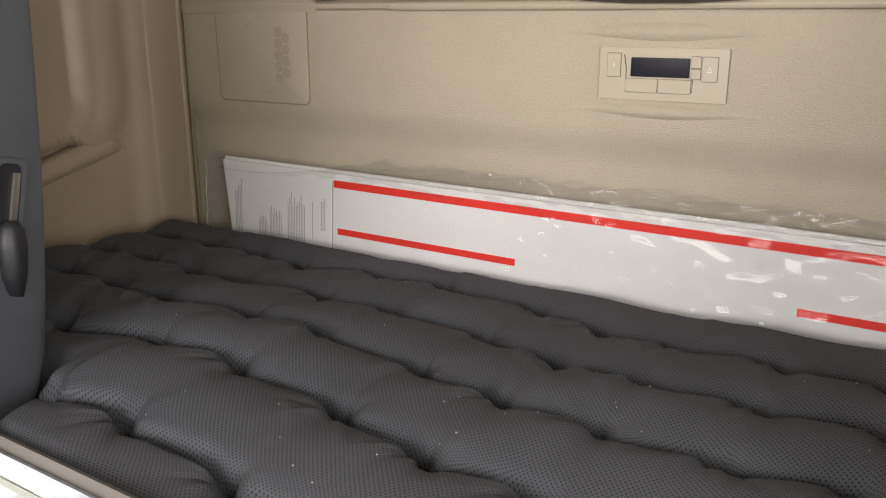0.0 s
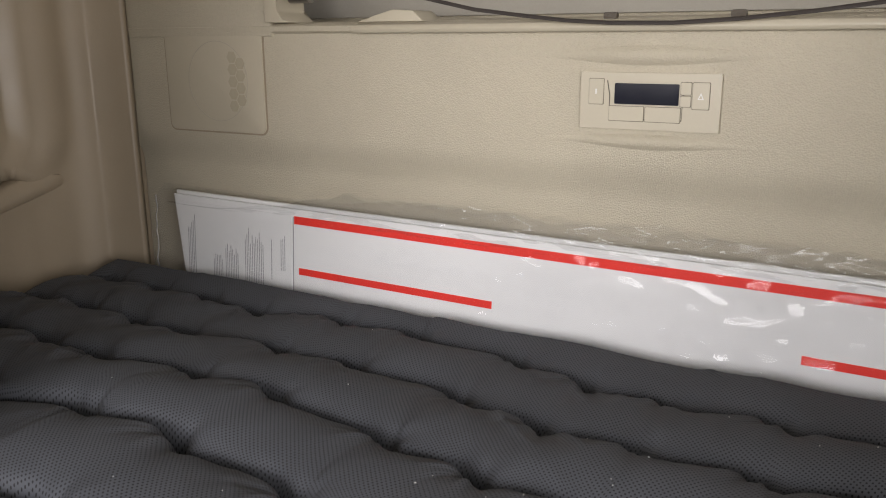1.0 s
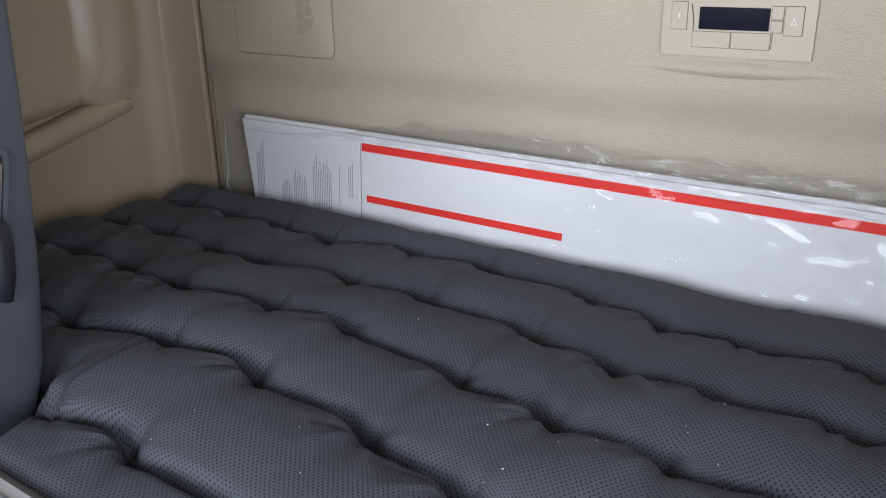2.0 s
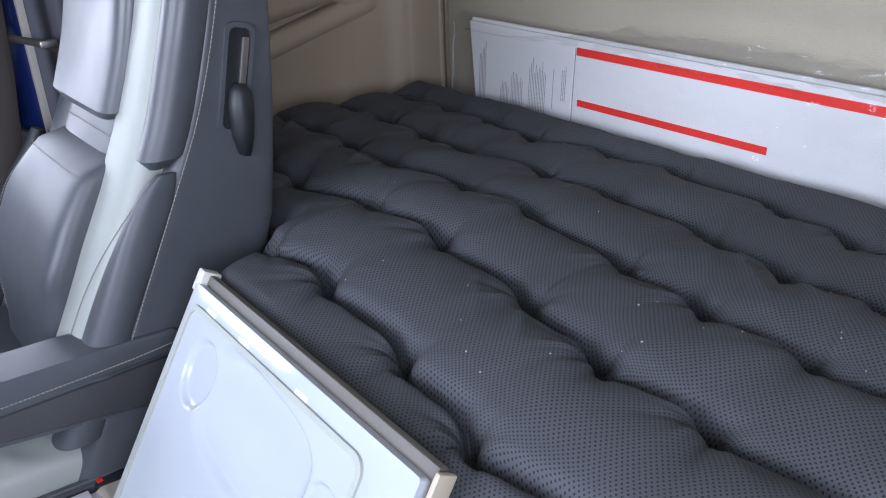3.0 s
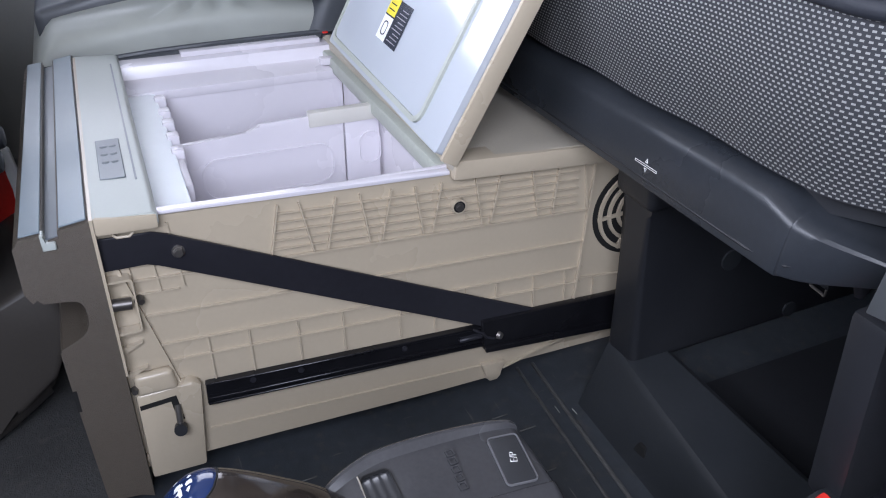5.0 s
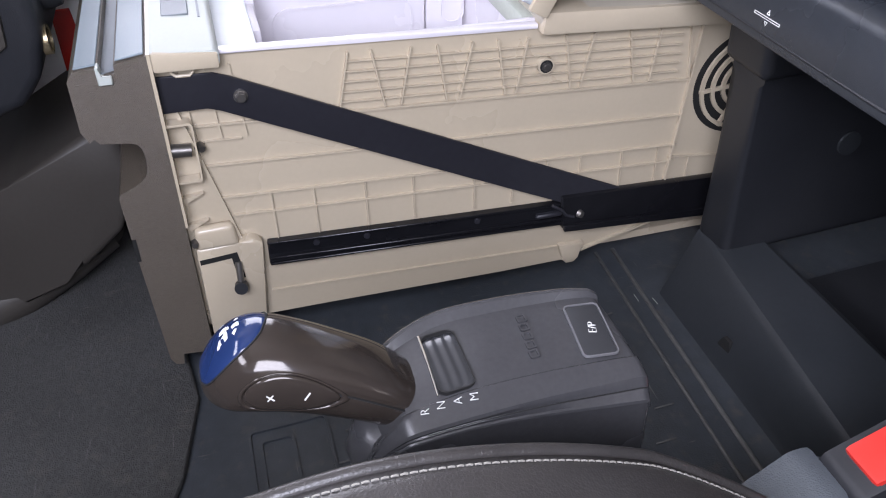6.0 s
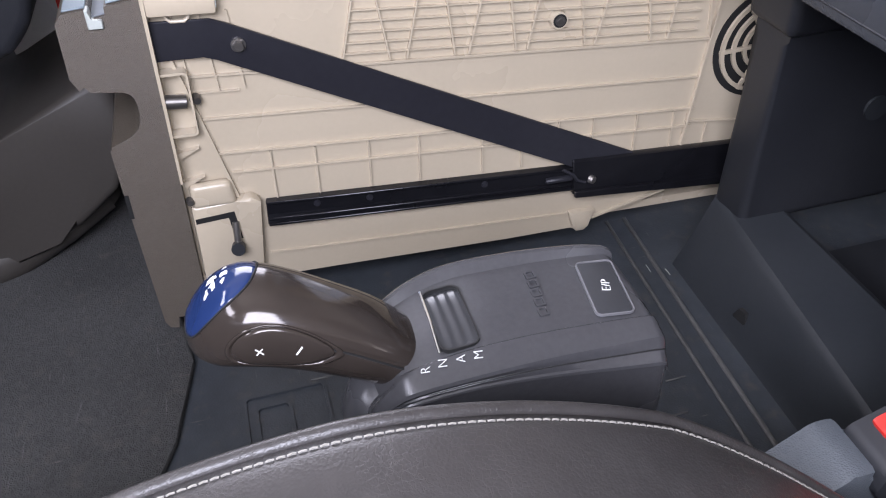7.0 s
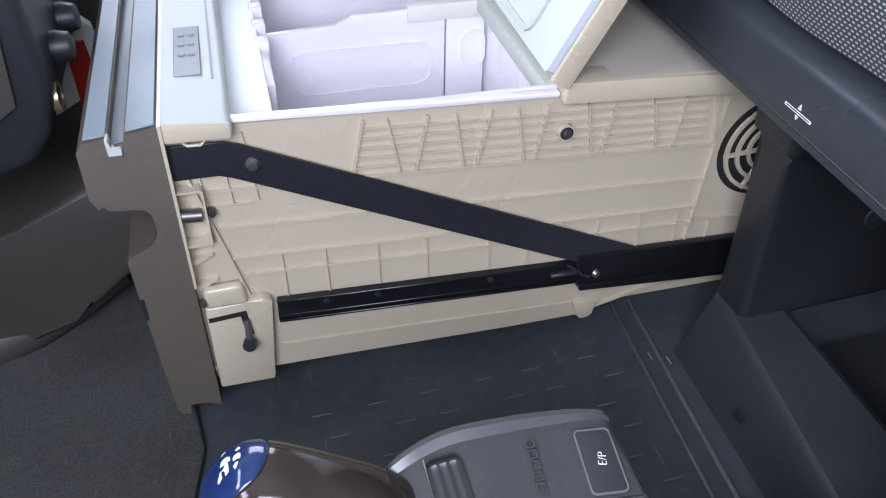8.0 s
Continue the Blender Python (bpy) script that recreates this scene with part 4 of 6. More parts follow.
    part("screw_boss", rod(bm_new(), (-0.002, 0.2378, 0.3005), (0.0066, 0.2378, 0.3005), 0.0088, 0.0082), FRIDGE, fridge)
    part("screw_hole", rod(bm_new(), (0.0066, 0.2378, 0.3005), (0.0069, 0.2378, 0.3005), 0.0066), HOLE, fridge)
    head(0.2378, 0.3005, 0.0038, STEEL_DARK, 0.0069, 0.001)
    rail = part("slide_rail", prism(bm_new(), [(-0.0475, 0.1521), (0.285, 0.1376), (0.285, 0.1078), (-0.0485, 0.1230)], "x", 0.0005, 0.006, 0.001, 1), RAIL, fridge, "black greased slide rail")
    for a, b in ((0.1521, 0.1376), (0.1335, 0.1185), (0.1270, 0.1118)):
        part("flange", prism(bm_new(), [(-0.048, a), (0.285, b), (0.285, b - 0.003), (-0.048, a - 0.003)], "x", 0.004, 0.010, 0.0008, 1), RAIL, rail)
    for y in (0.0005, 0.0525, 0.172):
        part("rivet", rod(bm_new(), (0.005, y, 0.1410 - 0.05 * y), (0.0078, y, 0.1410 - 0.05 * y), 0.004, 0.003, 12), BLACK_STEEL, rail)
    part("outer_rail", prism(bm_new(), [(0.2658, 0.1480), (0.45, 0.1405), (0.75, 0.142), (0.75, 0.095), (0.45, 0.0930), (0.2700, 0.1049)], "x", 0.003, 0.012, 0.0015, 1), RAIL, fridge)
    part("outer_rail_lip", prism(bm_new(), [(0.2700, 0.1120), (0.45, 0.1010), (0.75, 0.103), (0.75, 0.094), (0.45, 0.0920), (0.2705, 0.1040)], "x", 0.012, 0.017, 0.001, 1), RAIL, fridge)
    part("rail_bolt", rod(bm_new(), (0.012, 0.288, 0.1230), (0.016, 0.290, 0.1230), 0.005, 0.004, 12), STEEL, fridge)
    part("rail_clip", box(bm_new(), 0.0055, 0.0125, 0.238, 0.268, 0.1235, 0.1290, 0.0015, 1), BLACK_STEEL, rail, "small black spring clip")
    part("rail_clip", tube(bm_new(), [(0.013, 0.255, 0.1400), (0.0145, 0.266, 0.1330), (0.0140, 0.272, 0.1250), (0.0145, 0.281, 0.1215)], 0.0018, 8), BLACK_STEEL, rail)
    # fan grille
    c = (0.470, 0.250)
    part("vent_backing", rod(bm_new(), (-0.004, *c), (0.0012, *c), 0.059, None, 48), HOLE, fridge, "dark fan opening")
    bm = bm_new()
    for r in (0.0525, 0.0400, 0.0275, 0.0150):
        k = [(math.cos(2 * math.pi * i / 48), math.sin(2 * math.pi * i / 48)) for i in range(48)]
        frame_ring(bm, [(r * a, r * b) for a, b in k], [((r - 0.0042) * a, (r - 0.0042) * b) for a, b in k], lambda a, b, d: (0.0008 + d, c[0] + a, c[1] + b), 0.0035)
    for ang in (5, 65, 125):
        d = (math.cos(radians(ang)) * 0.053, math.sin(radians(ang)) * 0.053)
        e = (-math.sin(radians(ang)) * 0.0018, math.cos(radians(ang)) * 0.0018)
        prism(bm, [(c[0] + d[0] + e[0], c[1] + d[1] + e[1]), (c[0] - d[0] + e[0], c[1] - d[1] + e[1]), (c[0] - d[0] - e[0], c[1] - d[1] - e[1]), (c[0] + d[0] - e[0], c[1] + d[1] - e[1])], "x", 0.0008, 0.0047)
    part("fan_grille", bm, FRIDGE, fridge, "cream ringed fan grille")


def fridge_top():
    # rear cover, near rim, far stepped rim
    cov = part("rear_cover", prism(bm_new(), [(0.230, 0.338), (0.50, 0.326), (0.50, 0.346), (0.235, 0.356), (0.228, 0.352)], "x", -0.492, 0.010, 0.004), COVER, fridge, "grained grey-beige rear cover")
    part("cover_edge", prism(bm_new(), [(0.228, 0.335), (0.445, 0.322), (0.445, 0.345), (0.231, 0.357)], "x", -0.02, 0.014, 0.004), FRIDGE, cov)
    part("near_rim", prism(bm_new(), [(-0.072, 0.350), (0.05, 0.3455), (0.228, 0.338), (0.228, 0.343), (0.05, 0.350), (-0.072, 0.3545)], "x", -0.006, 0.0035, 0.0015), LINER, fridge, "white rim of the cold box")
    part("far_rim", prism(bm_new(), [(-0.49, 0.352), (-0.452, 0.352), (-0.448, 0.335), (-0.400, 0.331), (-0.400, 0.318), (-0.49, 0.318)], "y", -0.065, 0.236, 0.002), LINER, fridge)
    part("rim_clip", prism(bm_new(), [(-0.492, 0.350), (-0.470, 0.352), (-0.470, 0.359), (-0.492, 0.357)], "y", 0.02, 0.22, 0.001), LINER, fridge)
    part("hinge_strip", box(bm_new(), -0.470, -0.014, 0.218, 0.236, 0.325, 0.345, 0.003), SEAL, fridge, "grey hinge channel")
    part("hinge_pin", box(bm_new(), -0.425, -0.410, 0.205, 0.225, 0.335, 0.345, 0.002), LINER, fridge)
    # cold box: walls, floor, front ledge with a toothed edge
    x0, x1, y0, y1, zf = -0.402, -0.014, -0.026, 0.232, 0.085
    tub = part("cold_box", box(bm_new(), x0, x1, y0, y1, zf - 0.006, zf, 0.002), LINER, fridge, "white cold box liner")
    part("liner_wall", box(bm_new(), x0 - 0.006, x0, y0, y1, zf, 0.326, 0.002), LINER, tub)
    part("liner_wall", box(bm_new(), x1, x1 + 0.006, y0, y1, zf, 0.344, 0.002), LINER, tub)
    part("liner_wall", box(bm_new(), x0, x1, y1, y1 + 0.006, zf, 0.330, 0.002), LINER, tub)
    part("liner_wall", box(bm_new(), x0, x1, y0 - 0.006, y0, zf, 0.318, 0.002), LINER, tub)
    part("front_ledge", box(bm_new(), -0.415, -0.016, -0.074, -0.026, 0.312, 0.328, 0.003), LEDGE_LIT, tub)
    part("ledge_upright", box(bm_new(), -0.415, -0.016, -0.078, -0.072, 0.310, 0.346, 0.002), CONTROL, tub)
    for x in (-0.375, -0.325, -0.285, -0.240, -0.195):
        part("tooth", box(bm_new(), x - 0.009, x + 0.009, -0.030, -0.016, 0.306, 0.332, 0.003), LINER, tub)
    for x in (-0.150, -0.145):
        part("tooth", box(bm_new(), x - 0.035, x + 0.035, -0.029, -0.018, 0.290, 0.322 + 0.0005 * (x < -0.147), 0.003), LINER, tub)
    # divider with a stepped top edge and a pressed oval, and its cap
    div = part("divider", prism(bm_new(), [(-0.020, 0.10), (0.182, 0.10), (0.182, 0.333), (0.078, 0.331), (0.062, 0.321), (-0.020, 0.319)], "x", -0.236, -0.230, 0.002), LINER, fridge, "white upright basket divider")
    part("divider_panel", prism(bm_new(), [(0.1836, 0.10), (0.229, 0.10), (0.229, 0.330), (0.1836, 0.330)], "x", -0.236, -0.230, 0.002), LINER, div)
    part("cap", box(bm_new(), -0.240, -0.227, 0.138, 0.224, 0.318, 0.337, 0.002), CREAM, div, "cream clip on the divider")
    bm = bm_new()
    frame_ring(bm, rounded(0.165, 0.055, 0.020, 6), rounded(0.160, 0.050, 0.018, 6), lambda a, b, d: (-0.2302 + d, 0.085 + a, 0.268 + b), 0.0022)
    part("pressed_outline", bm, LINER, div)
    bm = bm_new()
    frame_ring(bm, rounded(0.028, 0.045, 0.013, 6), rounded(0.024, 0.041, 0.011, 6), lambda a, b, d: (-0.2302 + d, 0.216 + a, 0.280 + b), 0.0022)
    part("pressed_outline", bm, LINER, div)
    # control strip at the front
    strip = part("control_strip", prism(bm_new(), [(-0.119, 0.346), (-0.062, 0.346), (-0.062, 0.356), (-0.066, 0.359), (-0.119, 0.362)], "x", -0.498, 0.014, 0.003), CONTROL, fridge, "pale control strip")
    part("strip_edge", prism(bm_new(), [(-0.117, 0.3445), (-0.063, 0.343), (-0.063, 0.357), (-0.117, 0.362)], "x", -0.012, 0.016, 0.003), FRIDGE, strip)
    part("display", box(bm_new(), -0.172, -0.068, -0.106, -0.082, 0.3600, 0.3618, 0.0008, 1), TRIM_TOP, strip, "grey membrane button panel")
    for k in range(6):
        x, y = -0.151 + 0.021 * (k // 2), -0.0985 + 0.009 * (k % 2)
        part("button", tube(bm_new(), [(x, y, 0.3612), (x, y, 0.3622), (x, y, 0.3626)], [0.0042, 0.0034, 0.0012], 14), TRIM_TOP, strip, sharp=80)
    part("recess_line", box(bm_new(), -0.45, -0.062, -0.0745, -0.0725, 0.3575, 0.3602), TRIM_TOP, strip)
    bm = tube(bm_new(), [(0.006, -0.104, 0.345), (0.008, -0.103, 0.340), (0.009, -0.100, 0.3375), (0.009, -0.089, 0.3370), (0.008, -0.086, 0.3395), (0.006, -0.085, 0.345)], 0.0015, 8)
    part("catch", bm, FRIDGE, strip)


def fridge_front():
    prof = [(-0.1195, 0.360), (-0.146, 0.356), (-0.1465, 0.349), (-0.158, 0.347), (-0.1585, 0.355), (-0.178, 0.353), (-0.184, 0.345), (-0.185, 0.300), (-0.180, 0.289), (-0.176, 0.292), (-0.172, 0.287), (-0.152, 0.2845), (-0.1465, 0.2835), (-0.1425, 0.281), (-0.1402, 0.277), (-0.1392, 0.271), (-0.1390, 0.263), (-0.1400, 0.256), (-0.1425, 0.250), (-0.1470, 0.2450), (-0.153, 0.2412), (-0.162, 0.2370), (-0.1675, 0.2345), (-0.170, 0.230), (-0.169, 0.180), (-0.164, 0.030), (-0.160, 0.022), (-0.152, 0.020), (-0.150, 0.034), (-0.132, 0.032), (-0.1195, 0.026)]
    fas = part("fascia", prism(bm_new(), prof, "x", -0.510, 0.014), TRIM, fridge, "dark grained front fascia with grip recess", sharp=30)
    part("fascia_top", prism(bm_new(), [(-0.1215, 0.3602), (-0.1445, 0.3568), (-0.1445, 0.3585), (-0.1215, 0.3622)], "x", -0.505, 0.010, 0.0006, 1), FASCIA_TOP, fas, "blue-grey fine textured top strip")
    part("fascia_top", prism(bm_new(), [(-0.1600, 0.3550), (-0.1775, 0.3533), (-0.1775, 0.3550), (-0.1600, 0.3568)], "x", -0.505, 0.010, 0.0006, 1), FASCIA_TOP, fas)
    part("groove_floor", prism(bm_new(), [(-0.1468, 0.3492), (-0.1578, 0.3472), (-0.1578, 0.3480), (-0.1468, 0.3502)], "x", -0.505, 0.010), TRIM_TOP, fas)
    part("clip", prism(bm_new(), [(-0.1575, 0.3475), (-0.149, 0.3475), (-0.149, 0.340), (-0.1605, 0.340), (-0.1605, 0.356), (-0.1575, 0.356)], "x", 0.006, 0.017, 0.0008, 1), CONTROL, fas, "pale end clip")
    part("edge_strip", prism(bm_new(), [(-0.1195, 0.362), (-0.1165, 0.362), (-0.1172, 0.190), (-0.1195, 0.190)], "x", -0.490, 0.0165), FRIDGE, fas)
    part("notch", box(bm_new(), 0.012, 0.0150, -0.1690, -0.1655, 0.160, 0.185), HOLE, fas)


def fridge_lid():
    wide, high = 0.436, 0.305
    m = FT.inverted() @ basis((-0.343, 0.234, 0.349), (-1, 0.028, 0), (0, 0.518, 0.855))
    # here x runs along the hinge, y up the open lid, and minus z out of its white inner face
    lid = part("lid", box(bm_new(), -0.006, wide + 0.006, 0.0, high, 0.004, 0.010, 0.002), FRIDGE, fridge, "open white refrigerator lid with sticker")
    lid.matrix_basis = m
    part("lid_edge", box(bm_new(), -0.007, -0.001, 0.0, high + 0.002, -0.009, 0.011, 0.0025), FRIDGE, lid)
    part("lid_edge", box(bm_new(), wide + 0.001, wide + 0.007, 0.0, high + 0.002, -0.009, 0.011, 0.0025), FRIDGE, lid)
    part("corner_clip", box(bm_new(), wide - 0.006, wide + 0.009, high - 0.020, high + 0.006, -0.0105, 0.0125, 0.002), CREAM, lid, "pale corner cap")
    part("lid_top", box(bm_new(), 0.002, wide - 0.002, high - 0.010, high + 0.003, -0.002, 0.010, 0.003), LID_TOP, lid, "dull grey-brown top edge")
    # inner liner: flat border, sloped flank at the near side and a raised tray
    def ring(w, h, r, z):
        return [(0.242 + a, 0.149 + b, z) for a, b in rounded(w, h, r, 6)]
    part("liner", loft(bm_new(), [[(a, b, z) for a, b in [(0.222 + p, 0.149 + q) for p, q in rounded(wide - 0.006, high - 0.012, 0.004, 6)]] for z in (0.004, -0.0112)] + [ring(0.380, 0.278, 0.020, -0.012), ring(0.364, 0.268, 0.018, -0.0122), ring(0.346, 0.254, 0.014, -0.0122)], caps=False), LID_WHITE, lid, "glossy white moulded liner")
    bm = bm_new()
    frame_ring(bm, rounded(0.360, 0.268, 0.018, 6), rounded(0.348, 0.256, 0.014, 6), lambda a, b, d: (0.245 + a, 0.143 + b, -0.0115 - d), 0.004)
    part("gasket", bm, SEAL, lid, "grey rubber gasket")

    def well(u, v):
        """Inner face with a big rounded hollow and two round cup wells beside it."""
        def soft_box(cx, cy, hw, hh, n, wall):
            q = (abs((u - cx) / hw) ** n + abs((v - cy) / hh) ** n) ** (1 / n)
            return smooth((1.05 - q) / wall)
        big = soft_box(0.233, 0.207 + 0.10 * (u - 0.233), 0.110, 0.059, 4.0, 0.22)
        z = 0.0160 * big * (0.45 + 0.55 * smooth((v - 0.150) / 0.075)) * (1 - 0.55 * min(1.0, ((u - 0.205) / 0.120) ** 2))
        z = max(z, 0.0065 * soft_box(0.359, 0.217, 0.031, 0.038, 2.2, 0.22), 0.0065 * soft_box(0.101, 0.204, 0.028, 0.031, 2.2, 0.22))
        return (u, v, z - 0.0135)
    part("inner_face", sheet(bm_new(), well, steps(0.071, 0.419, 190), steps(0.015, 0.271, 140)), LID_WHITE, lid, "glossy white inner face with round hollows", sharp=180)
    for u in (0.38, 0.30, 0.18):
        part("latch", box(bm_new(), u - 0.012, u + 0.012, 0.2745, 0.283, -0.0125, -0.0105, 0.001, 1), LINER, lid)
    # sticker: yellow head, dark field with plain bars, white picture field
    def tab(name, u0, u1, v0, v1, mat, z=-0.0140, parent=lid, label=""):
        return part(name, box(bm_new(), u0, u1, v0, v1, z - 0.0004, z), mat, parent, label)
    st = tab("sticker", 0.204, 0.277, 0.054, 0.108, NAVY, label="yellow, white and dark instruction sticker")
    tab("sticker_field", 0.246, 0.277, 0.086, 0.108, YELLOW, -0.0143, st)
    tab("sticker_field", 0.246, 0.277, 0.054, 0.084, PAPER, -0.0143, st)
    for k in range(2):
        tab("text_bar", 0.252, 0.272, 0.092 + 0.007 * k, 0.0932 + 0.007 * k, NAVY, -0.0147, st)
    for k in range(9):
        tab("text_bar", 0.209, 0.240 - 0.005 * (k % 3), 0.059 + 0.0050 * k, 0.0601 + 0.0050 * k, INK, -0.0143, st)
    bm = bm_new()
    frame_ring(bm, rounded(0.016, 0.018, 0.006, 4), rounded(0.013, 0.015, 0.005, 4), lambda a, b, d: (0.261 + a, 0.069 + b, -0.0147 - d), 0.0003)
    part("picture", bm, NAVY, st)


fridge_body()
fridge_top()
fridge_front()
fridge_lid()

# ---------------------------------------------------------------- passenger seat
def seam_y(z):
    return 0.316 + 0.52 * (z - 0.515) - 0.40 * max(0.0, z - 0.74) ** 1.5


def rear_y(z):
    return 0.486 + 0.46 * (z - 0.515) - 0.42 * max(0.0, z - 0.60) ** 1.15


def egg(cx, cy, rx, ry, z, n=2.6, k=28):
    out = []
    for i in range(k):
        a = 2 * math.pi * i / k
        c, s = math.cos(a), math.sin(a)
        out.append((cx + rx * abs(c) ** (2 / n) * (1 if c >= 0 else -1), cy + ry * abs(s) ** (2 / n) * (1 if s >= 0 else -1), z))
    return out


def pad(z0, z1, cx, dy, rx, ry, n=2.6, ends=0.02, rows=14, taper=0.0, least=0.80):
    """An upholstered upright roll that follows the backrest's slope, rounded at both ends."""
    rings = []
    for z in steps(z0, z1, rows):
        k = min(1.0, math.sqrt(max(0.0, 1 - (1 - min(1, (z - z0) / ends)) ** 2)) + least, math.sqrt(max(0.0, 1 - (1 - min(1, (z1 - z) / ends)) ** 2)) + least)
        t = taper * smooth((z0 + 0.22 - z) / 0.22)
        rings.append(egg(cx + rx * t, seam_y(z) + dy + 0.003 * noise.noise((cx * 5, z * 11, 1)), rx * k * (1 - t), ry * k, z, n))
    return loft(bm_new(), rings)


def passenger_seat():
    seat = thing("passenger_seat", "two-tone black and grey leather passenger seat with armrest", "seat")
    rings = []
    for z in steps(0.30, 1.30, 26):
        y0, y1 = seam_y(z) - 0.004, rear_y(z) + 0.018
        rings.append(egg(-1.098, (y0 + y1) / 2, 0.233, max(0.03, (y1 - y0) / 2), z, 12.0, 72))
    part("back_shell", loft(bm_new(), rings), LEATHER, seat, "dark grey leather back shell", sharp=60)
    def stripe_edge(z):
        """On the grey stripe, just beside the lower bolster."""
        x = -0.886 - 0.034 * smooth((0.70 - z) / 0.17)
        out = 0.032 * max(0.0, 1 - abs((x + 0.943) / 0.056) ** 2.9) ** (1 / 2.9)
        return (x, seam_y(z) - 0.0128 - out + 0.003 * noise.noise((-0.943 * 5, z * 11, 1)), z)
    # lower bolster: a leaf shape, pointed at its top and wider towards the cushion
    rings = []
    for z in steps(0.40, 0.708, 34):
        tip = math.sqrt(max(0.02, 1 - max(0.0, (z - 0.60) / 0.1085) ** 2.2))
        left = -0.884 - 0.034 * smooth((0.70 - z) / 0.17)
        rx = 0.5 * (-0.8615 - left) * (0.35 + 0.65 * tip)
        crease = 0.0025 * noise.noise((z * 40, 3, 1)) * smooth((z - 0.62) / 0.05)
        rings.append(egg(-0.8625 - rx, seam_y(z) - 0.008 + crease, rx, 0.030 * (0.3 + 0.7 * tip), z, 2.5))
    part("bolster", loft(bm_new(), rings), LEATHER, seat, sharp=70)
    # far bolster, black instead of leather to paint the shade it lies in
    part("bolster", tube(bm_new(), [(-1.355, 0.388, 0.665), (-1.358, 0.368, 0.622), (-1.36, 0.331, 0.573), (-1.36, 0.309, 0.528), (-1.36, 0.299, 0.454), (-1.36, 0.304, 0.398), (-1.355, 0.335, 0.345)], [0.010, 0.018, 0.021, 0.021, 0.021, 0.019, 0.012], 16), BLACK_FLAT, seat, "far side roll blackened for its shade")
    c = -1.115
    for s in (1, -1):
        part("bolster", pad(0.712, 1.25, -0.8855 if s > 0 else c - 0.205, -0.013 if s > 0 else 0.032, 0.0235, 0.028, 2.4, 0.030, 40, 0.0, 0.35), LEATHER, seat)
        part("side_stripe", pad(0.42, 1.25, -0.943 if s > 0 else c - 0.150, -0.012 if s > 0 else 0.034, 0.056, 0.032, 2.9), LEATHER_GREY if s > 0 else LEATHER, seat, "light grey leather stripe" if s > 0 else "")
    def swell(z):
        """How far the centre cushion stands out of the backrest: a pillow, fullest above its middle."""
        return 0.018 + 0.058 * smooth((z - 0.40) / 0.19) * (1 - 0.18 * smooth((z - 0.62) / 0.09))
    rings = []
    for z in steps(0.40, 0.712, 24):
        k = math.sqrt(max(0.02, 1 - max(0.0, (z - 0.692) / 0.0205) ** 2))
        left = -1.238 + 0.054 * smooth((z - 0.62) / 0.10) + 0.05 * smooth((0.56 - z) / 0.14)
        half = 0.5 * (-0.962 - left)
        rings.append(egg(left + half, seam_y(z) - 0.006 + 0.002 * noise.noise((1, z * 14, 6)), half * (0.9 + 0.1 * k), swell(z) * k, z, 7.0, 90))
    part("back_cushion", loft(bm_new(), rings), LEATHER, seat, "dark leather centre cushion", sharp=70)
    stitches("stitching", [(x, seam_y(0.694) - 0.007 - swell(0.694) * max(0.0, 1 - abs((x + 1.0775) / 0.1155) ** 7.0) ** (1 / 7.0), 0.6955) for x in steps(-1.185, -0.97, 40)], seat, normal=(0, -1, 0.5))
    def welt(z):
        """Along the cushion's outer edge."""
        left = -1.238 + 0.054 * smooth((z - 0.62) / 0.10) + 0.05 * smooth((0.56 - z) / 0.14)
        return (left + 0.014, seam_y(z) - 0.0075 - 0.915 * swell(z), z)
    stitches("stitching", [welt(z) for z in steps(0.46, 0.69, 30)], seat, 0.0036, 0.0016, 0.0006, (-0.5, -1, 0))
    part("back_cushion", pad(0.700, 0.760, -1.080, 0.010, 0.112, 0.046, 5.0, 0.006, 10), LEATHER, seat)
    stitches("stitching", [(x, seam_y(0.73) - 0.0375 + 0.9 * (x + 1.08) ** 4, 0.731) for x in steps(-1.17, -0.99, 30)], seat, normal=(0, -1, 0))
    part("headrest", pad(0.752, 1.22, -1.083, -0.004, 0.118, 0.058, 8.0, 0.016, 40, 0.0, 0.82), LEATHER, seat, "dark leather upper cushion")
    stitches("stitching", [(-0.8626, seam_y(z) + 0.012, z) for z in steps(0.50, 1.2, 40)], seat, 0.0042, 0.0014, 0.00075, (1, 0, 0))
    stitches("stitching", [stripe_edge(z) for z in steps(0.46, 0.70, 40)], seat, 0.0042, 0.0014, 0.00075, (0, -1, 0))
    # lever in its plastic recess on the side
    o = basis((-0.8645, 0.511, 0.803), (0, 1, -0.24), (0, 0.24, 1))
    bm = bm_new()
    frame_ring(bm, rounded(0.038, 0.132, 0.012), rounded(0.028, 0.120, 0.008), lambda a, b, d: o @ Vector((a, b, d)), 0.006)
    rec = part("lever_frame", bm, LEATHER, seat, "dark grey lever surround")
    part("lever_recess", prism(bm_new(), rounded(0.030, 0.122, 0.008), "z", 0.0, 0.002), BLACK_FLAT, rec).matrix_basis = o
    part("slide", box(bm_new(), 0.0035, 0.0125, -0.030, 0.050, 0.002, 0.006, 0.002), STEEL, rec).matrix_basis = o
